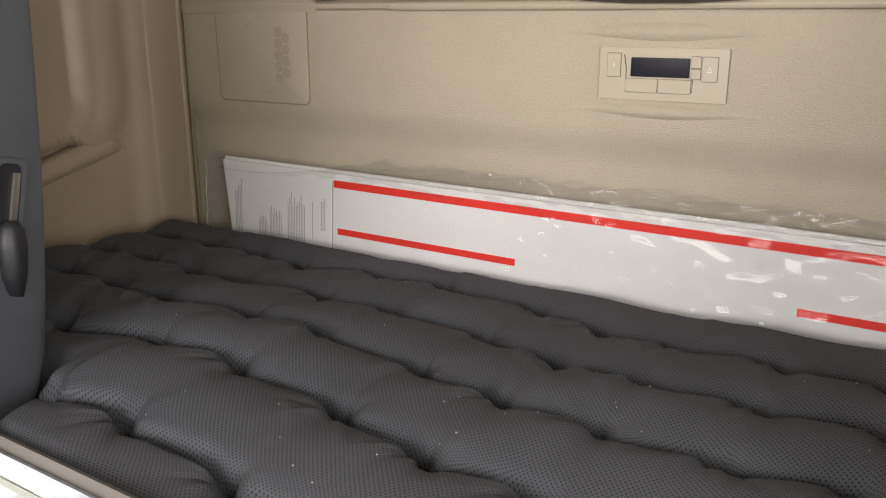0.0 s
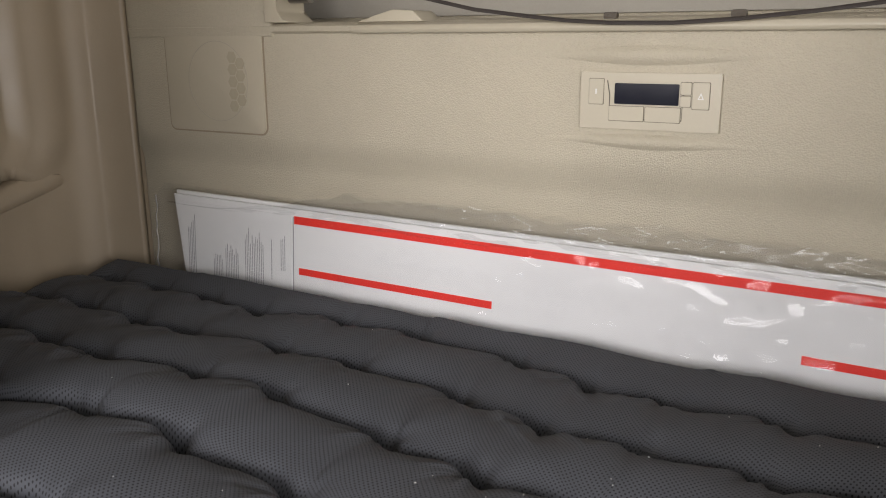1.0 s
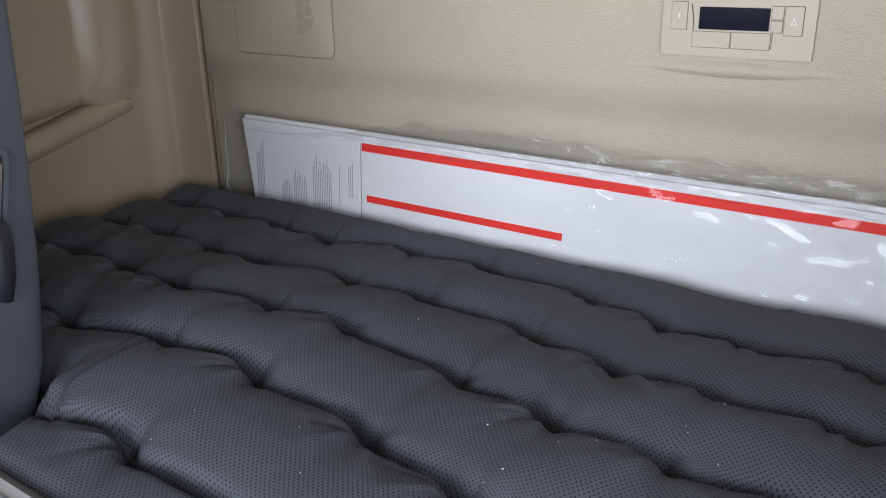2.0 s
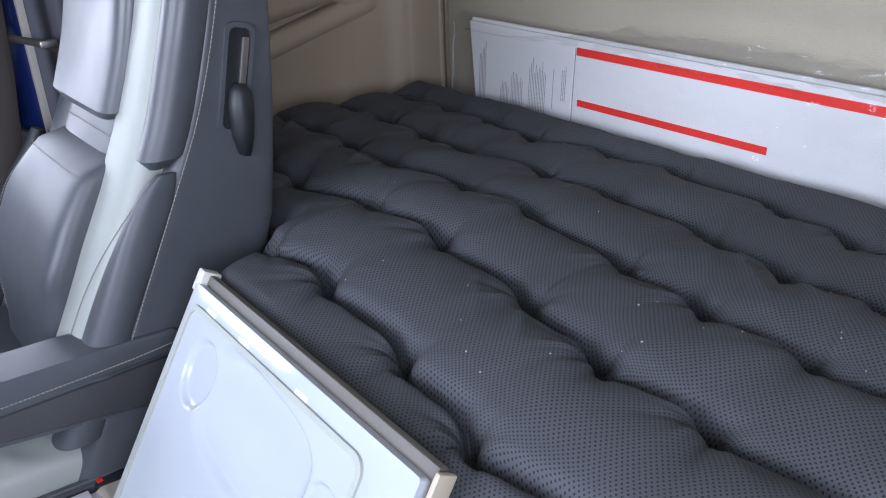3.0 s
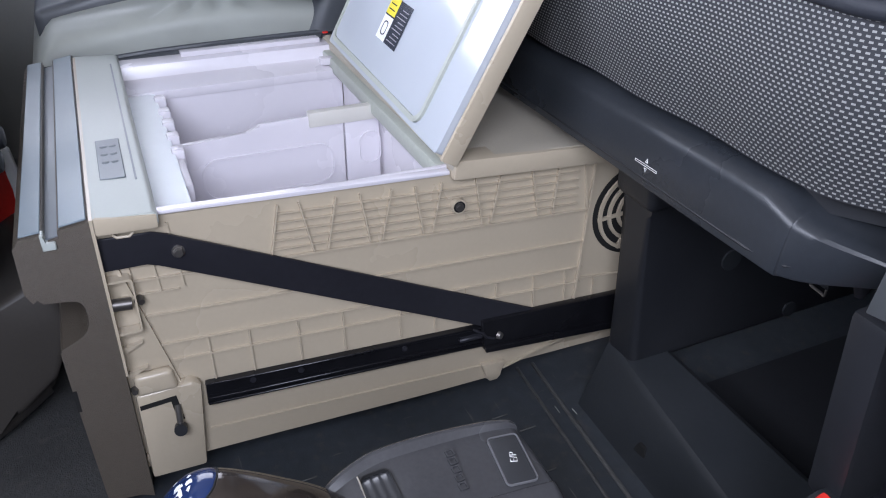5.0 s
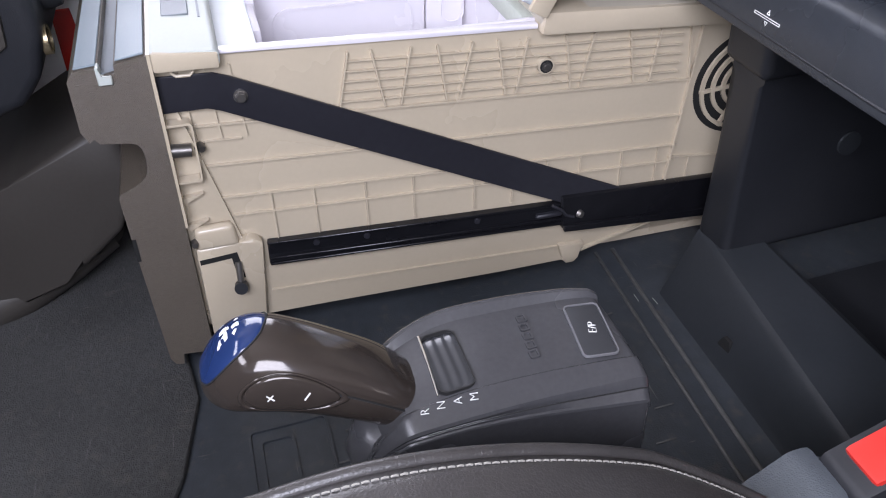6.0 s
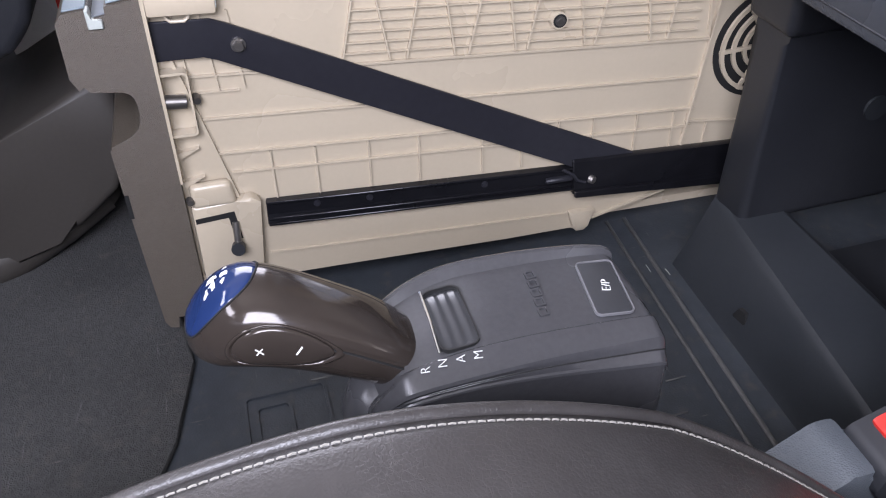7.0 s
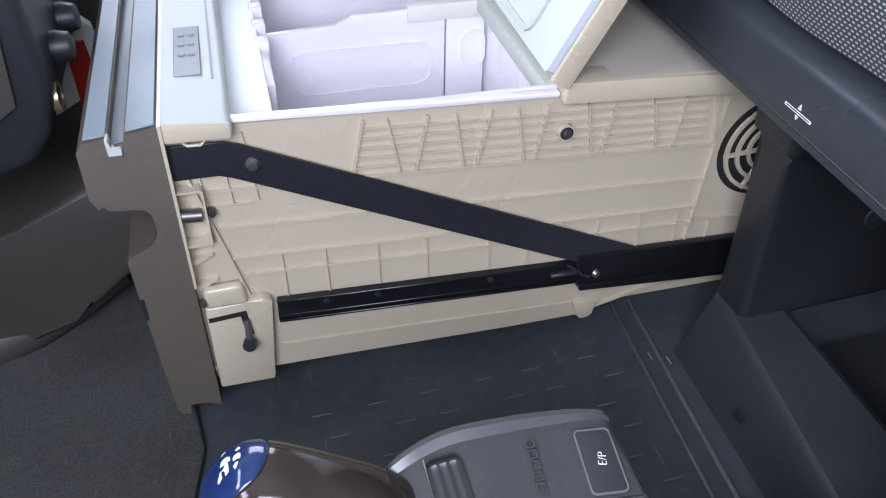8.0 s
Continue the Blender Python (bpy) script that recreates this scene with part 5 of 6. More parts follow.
    rings = [[o @ Vector((x + dx, y, 0.012 + dz)) for dx, dz in ((-w, -h), (w, -h), (w * 1.1, 0), (w * 0.7, h), (-w * 0.7, h), (-w * 1.1, 0))] for x, y, w, h in ((0.002, -0.004, 0.006, 0.005), (0.004, -0.013, 0.012, 0.009), (0.006, -0.032, 0.015, 0.011), (0.011, -0.063, 0.013, 0.010), (0.016, -0.090, 0.006, 0.006))]
    part("lever", loft(bm_new(), rings), BLACK_FLAT, rec, "black adjusting lever", sharp=70)
    # cushion
    def cush(u, v):
        a = math.pi * u
        x = -1.115 + 0.240 * (abs(math.cos(a)) ** 0.4) * (1 if math.cos(a) >= 0 else -1)
        crown = 0.030 * math.sin(math.pi * min(1, max(0, v))) + 0.018 * math.sin(a) ** 0.5
        front = smooth((v + 0.001) / 0.09) ** 0.5
        z = 0.33 + (0.045 * math.sin(a) ** 0.35 + crown) * front - 0.02 * v
        fold = 0.006 * math.sin(60 * v + 9 * noise.noise((u * 3, v * 4, 2))) * math.exp(-((u - 0.22) / 0.08) ** 2) * math.exp(-((v - 0.45) / 0.2) ** 2)
        return (x, -0.165 + 0.54 * v, z + fold)
    part("seat_cushion", sheet(bm_new(), cush, steps(0, 1, 50), steps(0, 1, 50)), LEATHER_GREY, seat, "creased light grey leather cushion", sharp=180)
    part("cushion_centre", prism(bm_new(), [(-0.145, 0.408), (0.05, 0.443), (0.20, 0.440), (0.33, 0.42), (0.33, 0.36), (-0.145, 0.36)], "x", -1.27, -0.955, 0.014, 3), LEATHER, seat, "dark leather seat centre")
    part("cushion_side", prism(bm_new(), [(-0.168, 0.20), (-0.172, 0.31), (-0.155, 0.350), (0.10, 0.353), (0.40, 0.338), (0.40, 0.20)], "x", -1.372, -0.858, 0.010, 3), LEATHER, seat, "dark leather cushion side")
    part("piping", tube(bm_new(), [(-0.868, y, 0.350 + 0.004 * math.sin((y + 0.16) * 6) - 0.03 * max(0, y)) for y in steps(-0.15, 0.38, 30)], 0.004, 8), LEATHER, seat)
    part("seat_base", prism(bm_new(), [(-0.10, 0.0), (0.36, 0.0), (0.38, 0.20), (-0.14, 0.20)], "x", -1.34, -0.89, 0.01), BLACK_FLAT, seat, "black seat pedestal")
    # armrest
    arm_top = [(0.025, 0.497), (0.035, 0.516), (0.06, 0.525), (0.16, 0.526), (0.26, 0.522), (0.38, 0.514), (0.40, 0.50), (0.395, 0.480), (0.20, 0.487), (0.06, 0.487), (0.03, 0.486)]
    part("armrest", prism(bm_new(), arm_top, "x", -0.925, -0.858, 0.016, 5), LEATHER, seat, "dark stitched leather armrest")
    part("armrest_side", prism(bm_new(), [(0.030, 0.488), (0.075, 0.486), (0.395, 0.482), (0.385, 0.405), (0.27, 0.425), (0.09, 0.453), (0.045, 0.458), (0.032, 0.470)], "x", -0.918, -0.864, 0.005, 2), LEATHER, seat, "dark armrest body")
    part("armrest_panel", prism(bm_new(), [(0.082, 0.482), (0.39, 0.478), (0.38, 0.412), (0.095, 0.458)], "x", -0.866, -0.8615, 0.002, 1), CONSOLE, seat)
    stitches("stitching", [(-0.8572, y, 0.494 + 0.010 * smooth((y - 0.3) / 0.2)) for y in steps(0.03, 0.38, 20)], seat, 0.0034, 0.0014, 0.0008, (1, 0, 0))
    # belt and buckle on the far side
    part("belt", tube(bm_new(), [(-1.395, 0.40, 1.3), (-1.395, 0.36, 0.75), (-1.395, 0.315, 0.40), (-1.39, 0.30, 0.20)], 0.022, 10, 0.12, (0, 1, 0)), CABLE, seat, "grey belt webbing")
    part("belt_stalk", tube(bm_new(), [(-1.35, 0.288, 0.375), (-1.35, 0.288, 0.33), (-1.352, 0.295, 0.26)], 0.013, 10, 0.25, (0, 1, 0)), CABLE, seat, "grey belt webbing")
    part("belt_buckle", box(bm_new(), -1.375, -1.338, 0.276, 0.304, 0.368, 0.405, 0.004), BLACK_FLAT, seat)
    part("buckle", box(bm_new(), -0.872, -0.850, 0.245, 0.285, 0.31, 0.345, 0.004), BLACK_FLAT, seat)
    part("buckle_button", box(bm_new(), -0.864, -0.856, 0.249, 0.257, 0.3435, 0.347, 0.0015), RED_PLASTIC, seat, "red release button")


passenger_seat()


def side_things():
    cur = thing("curtain", "gathered dark grey curtain tied at the door pillar", "curtain")
    bm = sheet(bm_new(), lambda y, z: (-1.43 + 0.012 * math.sin(y * 160) * (0.5 + 0.5 * abs(z - 0.87)), y + 0.0, z), steps(0.43, 0.52, 40), steps(0.45, 1.9, 20))
    part("cloth", thicken(bm, 0.003), CURTAIN, cur, sharp=180)
    part("tie_strap", tube(bm_new(), [(-1.405, 0.385, 0.803), (-1.40, 0.432, 0.787), (-1.40, 0.468, 0.767), (-1.41, 0.53, 0.742)], 0.006, 8, 0.4, (0, 0, 1)), CABLE, cur)
    part("tie_clip", box(bm_new(), -1.404, -1.388, 0.428, 0.456, 0.780, 0.792, 0.003), STEEL, cur, "small metal clip")


side_things()


# ---------------------------------------------------------------- driver's seat
def driver_seat():
    seat = thing("driver_seat", "worn black leather driver's seat with pale stitching", "seat")
    # backrest: front roll whose inner edge swells forward and tucks in below
    def edge(z):
        return 0.366 + 0.75 * max(0.0, z - 0.44) ** 1.25 * 0.9 + 1.3 * max(0.0, 0.40 - z) ** 1.6
    rings = []
    for z in steps(0.16, 1.15, 200):
        pucker = 0.0011 * math.sin(z * 520 + 5 * noise.noise((z * 9, 0, 3))) * (0.5 + abs(noise.noise((z * 14, 2, 0))))
        y = edge(z)
        rings.append([(0.078, y + 0.11, z), (0.073, y + 0.06, z), (0.074, y + 0.022, z), (0.082, y + 0.004, z), (0.092, y - 0.005 + pucker, z), (0.105, y - 0.012 + 0.7 * pucker, z), (0.13, y - 0.018 + 0.0015 * noise.noise((1, z * 30, 0)), z), (0.17, y - 0.014 + 0.003 * noise.noise((3, z * 12, 0)), z), (0.21, y + 0.004, z), (0.25, y + 0.03, z), (0.34, y + 0.045, z), (0.43, y + 0.03, z), (0.50, y - 0.01, z), (0.54, y - 0.01, z), (0.565, y + 0.02, z), (0.57, y + 0.11, z), (0.34, y + 0.15, z)])
    def sway(z):
        return 0.15 * max(0.0, z - 0.45) - 0.012 * smooth((0.50 - z) / 0.1)
    rings = [[(x + sway(z) * max(0.0, 1 - (x - 0.073) / 0.35), y, z) for x, y, z in ring] for ring in rings]
    part("backrest", loft(bm_new(), rings), LEATHER_BACK, seat, "worn creased black leather backrest", sharp=80)
    line = [(0.0855 + 0.96 * sway(z), edge(z) - 0.001, z) for z in steps(0.18, 1.1, 80)]
    stitches("stitching", line, seat, 0.0038, 0.0014, 0.00058, (0, -1, 0))
    part("seam_roll", tube(bm_new(), [(0.078 + sway(z), edge(z) + 0.012, z) for z in steps(0.18, 1.1, 60)], 0.006, 8), LEATHER_OLD, seat)
    # steel bracket across the side of the backrest, with its bolts, arm and gas spring
    o = basis((0.0605, 0.436, 0.619), (1, 0.25, 0), (0, 0.36, 1))
    def flat(name, pts, z0, z1, bev, mat, parent, label=""):
        ob = part(name, prism(bm_new(), pts, "z", z0, z1, bev, 2), mat, parent, label)
        ob.matrix_basis = o
        return ob
    def at(a, b, c=0.0):
        return o @ Vector((a, b, c))
    plate = [(0.0, 0.030), (-0.003, 0.030), (-0.0043, 0.0145), (-0.0062, -0.029), (-0.0096, -0.0837), (-0.0121, -0.145), (-0.0165, -0.245), (0.030, -0.245), (0.085, -0.10), (0.085, 0.008), (0.028, 0.0097), (0.011, 0.0109), (0.0034, 0.0127)]
    br = new("side_bracket")
    br.empty_display_size, br.parent = 0.03, seat
    flat("plate", plate, -0.006, 0.0, 0.0012, BRACKET, br, "grey painted steel plate")
    flat("bracket_arm", [(0.008, 0.0327), (-0.0034, 0.0357), (-0.0074, 0.0434), (-0.0090, 0.0900), (-0.0065, 0.097), (0.0014, 0.098), (0.007, 0.088), (0.004, 0.050)], -0.014, 0.001, 0.004, BRACKET, br)
    for a, b in ((0.0041, -0.0006), (0.0277, -0.0024)):
        bolt = part("bolt", tube(bm_new(), [at(a, b, -0.001), at(a, b, 0.0026), at(a, b, 0.0036)], [0.0052, 0.0052, 0.0040], 20), STEEL_DARK, br, "steel bolt")
        part("socket", rod(bm_new(), at(a, b, 0.0036), at(a, b, 0.0039), 0.0020, None, 6), HOLE, bolt)
    part("spring_sleeve", rod(bm_new(), at(0.0185, 0.0255, -0.006), at(0.0290, 0.100, -0.010), 0.0088), TRIM, br)
    for k in range(9):
        q = 2 * math.pi * k / 18
        d = Vector((math.cos(q) * 0.0088, 0.0, math.sin(q) * 0.0088))
        part("sleeve_rib", rod(bm_new(), o @ (Vector((0.0185, 0.0255, -0.006)) + d), o @ (Vector((0.0290, 0.100, -0.010)) + d), 0.0009, None, 6), BRACKET, br)
    part("spring_rod", rod(bm_new(), at(0.0190, 0.006, -0.004), at(0.0182, 0.027, -0.006), 0.0045), STEEL, br)
    part("bracket_hole", rod(bm_new(), at(-0.006, -0.212, -0.0002), at(-0.006, -0.212, 0.0004), 0.0062), HOLE, br)
    part("bracket_foot", box(bm_new(), 0.040, 0.072, 0.372, 0.420, 0.20, 0.37, 0.006), BLACK, br)
    # cushion with a raised inner edge
    def lip(y):
        return 0.346 - 0.9 * max(0.0, -0.03 - y) ** 1.8 - 1.45 * max(0.0, y + 0.03) ** 1.8
    rings = []
    for y in steps(-0.36, 0.27, 44):
        z = lip(y)
        k = 0.10 + 0.6 * max(0.0, y - 0.12) ** 1.3
        rings.append([(k + 0.05, y, 0.12), (k - 0.004, y, 0.16), (k - 0.012, y, z - 0.06), (k - 0.010, y, z - 0.015), (k - 0.002, y, z - 0.002), (k + 0.012, y, z + 0.003), (k + 0.04, y, z - 0.002), (k + 0.08, y, z - 0.022), (k + 0.14, y, min(z - 0.045, 0.28)), (0.34, y, min(z - 0.05, 0.272)), (0.48, y, min(z - 0.04, 0.275)), (0.57, y, z - 0.01), (0.58, y, z - 0.06), (0.56, y, 0.12)])
    part("seat_cushion", loft(bm_new(), rings), LEATHER_OLD, seat, "worn black leather seat cushion", sharp=80)
    line = [((0.10 + 0.6 * max(0.0, y - 0.12) ** 1.3) + 0.0058, y, lip(y) + 0.0013) for y in steps(-0.34, 0.26, 160)]
    stitches("stitching", line, seat, 0.0034, 0.0009, 0.00048)
    part("edge_roll", tube(bm_new(), [(0.10 + 0.6 * max(0.0, y - 0.12) ** 1.3 - 0.0030, y, lip(y) - 0.0022) for y in steps(-0.35, 0.265, 120)], 0.0038, 12), LEATHER_OLD, seat, "rolled leather edge")
    part("seat_base", prism(bm_new(), [(-0.2, 0.0), (0.30, 0.0), (0.33, 0.125), (-0.25, 0.125)], "x", 0.16, 0.54, 0.01), BLACK_FLAT, seat, "black seat pedestal")
    # belt buckle on its bracket
    bk = part("buckle", prism(bm_new(), [(0.291, 0.150), (0.374, 0.185), (0.379, 0.215), (0.364, 0.218), (0.284, 0.186), (0.279, 0.168)], "x", 0.057, 0.099, 0.005, 2), BLACK_FLAT, seat, "black belt buckle")
    part("release_button", prism(bm_new(), [(0.297, 0.186), (0.367, 0.214), (0.364, 0.222), (0.294, 0.194)], "x", 0.063, 0.095, 0.004, 2), RED_PLASTIC, bk, "red release button")
    part("buckle_bracket", prism(bm_new(), [(0.187, 0.10), (0.312, 0.13), (0.322, 0.160), (0.286, 0.160), (0.280, 0.172), (0.284, 0.182), (0.267, 0.182), (0.197, 0.135)], "x", 0.046, 0.092, 0.006, 2), BUCKLE_GREY, seat, "grey plastic buckle bracket")


driver_seat()


# ---------------------------------------------------------------- gear selector
def gear_selector():
    gear = thing("gear_selector", "grey-brown gear selector with blue-capped lever on a console", "gear lever")
    # along the console: y, top, far rim, far crease, near crease, shoulder, and how far the ledge drops and spreads
    rows = [(-0.010, 0.246, -0.030, -0.026, 0.012, 0.017, 0.004, 0.002), (-0.004, 0.259, -0.033, -0.028, 0.014, 0.021, 0.004, 0.002), (0.006, 0.272, -0.037, -0.030, 0.016, 0.026, 0.005, 0.003), (0.018, 0.281, -0.043, -0.033, 0.017, 0.030, 0.006, 0.003), (0.050, 0.2875, -0.051, -0.040, 0.018, 0.034, 0.0065, 0.003), (0.090, 0.2890, -0.050, -0.039, 0.019, 0.035, 0.0085, 0.005), (0.130, 0.2880, -0.046, -0.037, 0.021, 0.036, 0.011, 0.007), (0.148, 0.2870, -0.042, -0.035, 0.022, 0.036, 0.012, 0.008), (0.1535, 0.2860, -0.040, -0.034, 0.022, 0.036, 0.012, 0.008), (0.1565, 0.2835, -0.039, -0.033, 0.021, 0.035, 0.012, 0.008), (0.1575, 0.2790, -0.039, -0.033, 0.021, 0.034, 0.012, 0.008)]
    def at(t):
        return between(rows, t)
    rings = []
    for t in steps(0, len(rows) - 1, 60):
        y, top, rim, fc, nc, sh, drop, wide = at(t)
        wide, drop = max(wide, 0.001), max(drop, 0.002)
        raised = 0.0024 * smooth((t - 2) / 1.5)
        sec = [(rim + 0.006, 0.200), (rim - 0.006, 0.215), (rim - 0.006, top - 0.020), (rim - 0.003, top - 0.006), (rim, top - 0.001 + raised), (rim + 0.002, top + raised), (rim + 0.0045, top + raised - 0.0002), (fc - 0.001, top - 0.0018), (fc + 0.002, top - 0.0020), (0.5 * (fc + nc), top), (nc - 0.003, top - 0.0006), (nc - 0.0005, top - 0.0010), (nc + 0.002, top + 0.0010 * raised / 0.0024), (nc + 0.005, top + 0.0008), (sh - 0.0015, top - 0.0018), (sh + 0.001, top - 0.0030), (sh + 0.002, top - 0.0048),
               (sh + wide * 0.45, top - 0.0045 - drop * 0.38), (sh + wide * 0.45 - 0.0006, top - 0.0048 - drop * 0.40), (sh + wide * 0.45 + 0.0004, top - 0.0055 - drop * 0.42), (sh + wide - 0.0015, top - 0.0045 - drop * 0.86), (sh + wide - 0.0004, top - 0.0045 - drop * 0.95), (sh + wide, top - 0.0048 - drop * 1.10), (sh + wide - 0.0018, top - 0.0060 - drop * 1.15), (sh + wide - 0.0024, top - 0.052), (sh + wide - 0.006, 0.200)]
        rings.append([(a, y, z) for a, z in sec])
    con = part("console", loft(bm_new(), rings), CONSOLE, gear, "grey-brown moulded console with a dark lower flank", sharp=28)
    seam = [at(t) for t in steps(3.2, 8.6, 40)]
    part("seam", tube(bm_new(), [(sh + wide * 0.45 + 0.0002, y, top - 0.0050 - drop * 0.40) for y, top, rim, fc, nc, sh, drop, wide in seam], 0.0004, 6), HOLE, con)
    # slot with a ribbed slider and a bright bar
    def slot(u, v):
        e = 0.0006 * (math.cos(u * 3.5 * math.pi) ** 2) * (1 - abs(2 * v - 1) ** 8)
        return (-0.0325 + 0.048 * v, 0.0365 + 0.021 * u, 0.2872 + 0.0014 * u - 0.0020 * (abs(2 * v - 1) ** 4) + e)
    part("slider", sheet(bm_new(), slot, steps(0, 1, 40), steps(0, 1, 24)), SLIDER, con, "glossy ribbed slider in the slot", sharp=180)
    bm = bm_new()
    frame_ring(bm, rounded(0.0498, 0.0228, 0.006, 6), rounded(0.0480, 0.0210, 0.0055, 6), lambda a, b, d: (-0.0085 + a, 0.0470 + b, 0.2845 + 0.06 * b + d), 0.0040)
    part("slot_rim", bm, HOLE, con, sharp=50)
    part("bright_bar", tube(bm_new(), [(-0.034, 0.0362, 0.2874), (-0.008, 0.0358, 0.2878), (0.0165, 0.0345, 0.2874)], 0.0008, 8), CHROME, con, "bright edge bar")
    # push button in a thin bright frame
    bm = bm_new()
    o = basis((-0.0040, 0.1376, 0.2882), (1, -0.12, 0), (0.15, 1, -0.035))
    frame_ring(bm, rounded(0.0460, 0.0225, 0.0035, 4), rounded(0.0445, 0.0208, 0.0028, 4), lambda a, b, d: o @ Vector((a, b, d)), 0.0016)
    btn = part("button_frame", bm, PALE_EDGE, con, "thin bright button frame")
    part("button", prism(bm_new(), rounded(0.0438, 0.0202, 0.0025, 4), "z", -0.001, 0.0011, 0.0005, 2), BUTTON, btn, "grey push button").matrix_basis = o
    letters("lettering", "E/P", 0.0076, basis((-0.0045, 0.1392, 0.2896), (-0.92, 0.30, 0), (-0.30, -0.92, 0.03)), WHITE_MARK, btn, "white letters E/P")
    for (x, y, z), s in zip(((0.0228, 0.0250, 0.2840), (0.0230, 0.0345, 0.2865), (0.0243, 0.0440, 0.2881), (0.0250, 0.0535, 0.2889)), "RNAM"):
        letters("lettering", s, 0.0076, basis((x, y, z + 0.0003), (-0.95, 0.22, 0.16), (-0.2, -0.95, -0.13)), WHITE_MARK, con, "white gear letter")
    # raised maker's mark, as plain hollow bars
    for k in range(5):
        bm = bm_new()
        frame_ring(bm, rounded(0.0066, 0.0062, 0.0010, 2), rounded(0.0046, 0.0038, 0.0006, 2), lambda a, b, d: (-0.0265 + 0.0078 * k + a, 0.1010 - 0.0009 * k + b, 0.2886 + d), 0.0014)
        part("raised_bar", bm, CONSOLE, con)
    # lever: y, z, half width, height above and below the spine, middle
    spine = [(0.034, 0.260, 0.022, 0.016, 0.016, -0.010), (0.022, 0.268, 0.025, 0.019, 0.019, -0.011), (0.008, 0.277, 0.027, 0.023, 0.022, -0.013), (-0.012, 0.288, 0.0275, 0.0255, 0.023, -0.016), (-0.032, 0.297, 0.028, 0.0275, 0.024, -0.020), (-0.050, 0.302, 0.029, 0.0285, 0.023, -0.024), (-0.066, 0.302, 0.028, 0.0265, 0.020, -0.027), (-0.079, 0.299, 0.024, 0.0215, 0.016, -0.029), (-0.088, 0.296, 0.017, 0.0145, 0.011, -0.031), (-0.0925, 0.294, 0.009, 0.008, 0.006, -0.032), (-0.0940, 0.2935, 0.002, 0.002, 0.002, -0.032)]
    def skin(t, a, grow=0.0):
        y, z, rx, up, down, cx = between(spine, t)
        n = 2.35
        c, s = math.cos(a), math.sin(a)
        rz = up if s >= 0 else down
        crease = -0.0010 * math.exp(-((math.degrees(a) - 17) / 3.0) ** 2) * smooth((3.3 - t) / 0.3)
        return (cx + (rx + grow + crease) * abs(c) ** (2 / n) * (1 if c >= 0 else -1), y - grow * smooth(t - 8), z + (rz + grow) * abs(s) ** (2 / n) * (1 if s >= 0 else -1))
    lever = part("lever", loft(bm_new(), [[skin(t, radians(3 * j)) for j in range(120)] for t in steps(0, len(spine) - 1, 90)]), KNOB, gear, "glossy smoked bronze lever knob", sharp=180)
    part("seam", tube(bm_new(), [skin(t, radians(15 - 3 * (3.4 - t) / 3), 0.0002) for t in steps(3.45, 0.6, 24)], 0.0007, 6), HOLE, lever)
    def cap_at(u, v, grow):
        t = 4.95 + 4.15 * u
        near, far = 74 - 54 * u ** 1.2, 158 + 14 * u
        round_off = max(0.0, 1 - abs(2 * u - 1) ** 4.0) ** 0.5
        mid, half = (near + far) / 2, (far - near) / 2
        return skin(t, radians(mid + half * round_off * v), grow)
    cap = sheet(bm_new(), lambda u, v: cap_at(u, v, -0.0004 + 0.0016 * (1 - max(abs(2 * u - 1), abs(v)) ** 8)), steps(0, 1, 44), steps(-1, 1, 34))
    capped = part("cap", cap, BLUE, lever, "glossy blue end cap", sharp=180)
    edge = [cap_at(u, -1, 0.0003) for u in steps(0.0, 1, 50)] + [cap_at(u, 1, 0.0003) for u in steps(1, 0.0, 50)]
    part("cap_gap", tube(bm_new(), edge, 0.0006, 6), HOLE, capped)
    rnd = random.Random(9)
    for k in range(9):
        u, v, w = 0.36 + rnd.uniform(-0.12, 0.14), -0.05 + rnd.uniform(-0.35, 0.35), rnd.uniform(0.03, 0.07)
        bm = bm_new()
        bm.faces.new([bm.verts.new(cap_at(u + w * q * math.cos(a), v + 2.6 * w * q * math.sin(a), 0.0014)) for a, q in ((2 * math.pi * j / 9, rnd.uniform(0.4, 1.0)) for j in range(9))])
        part("worn_print", bm, WHITE_MARK, capped)
    # oval rocker in a raised surround, with plus and minus
    def oval(u, v, lift):
        tip = 1 - 0.35 * max(0.0, -u) ** 2
        return skin(4.85 + 1.75 * u, radians(9 - 5 * u + 27 * v * tip), lift)
    def dome(sc, lifts):
        return loft(bm_new(), [[oval(sc * r * math.cos(q), sc * r * math.sin(q), h) for q in (2 * math.pi * j / 56 for j in range(56))] for r, h in lifts])
    part("rocker_surround", dome(1.0, ((1.0, -0.0006), (0.97, 0.0008), (0.92, 0.0012), (0.88, 0.0008), (0.86, -0.0004))), KNOB, lever, sharp=180)
    rock = part("rocker", dome(0.86, ((1.0, -0.0006), (0.985, 0.0008), (0.95, 0.0014), (0.8, 0.0017), (0.5, 0.0019), (0.25, 0.0020), (0.03, 0.0020))), KNOB, lever, "brown oval rocker button", sharp=180)
    for s, u in (("+", 0.30), ("-", -0.34)):
        p, q, r = Vector(oval(u, -0.08, 0.0021)), Vector(oval(u - 0.1, -0.02, 0.0021)), Vector(oval(u, 0.1, 0.0021))
        m = basis(p, q - p, r - p)
        bm = bm_new()
        for a, b in (((0.0026, 0.0003), (0.0003, 0.0026)) if s == "+" else ((0.0027, 0.0004),)):
            box(bm, -a, a, -b, b, -0.0002, 0.0003)
        part("sign", bm, WHITE_MARK, rock, "white sign").matrix_basis = m @ Matrix.Rotation(radians(25 if s == "+" else 50), 4, "Z")
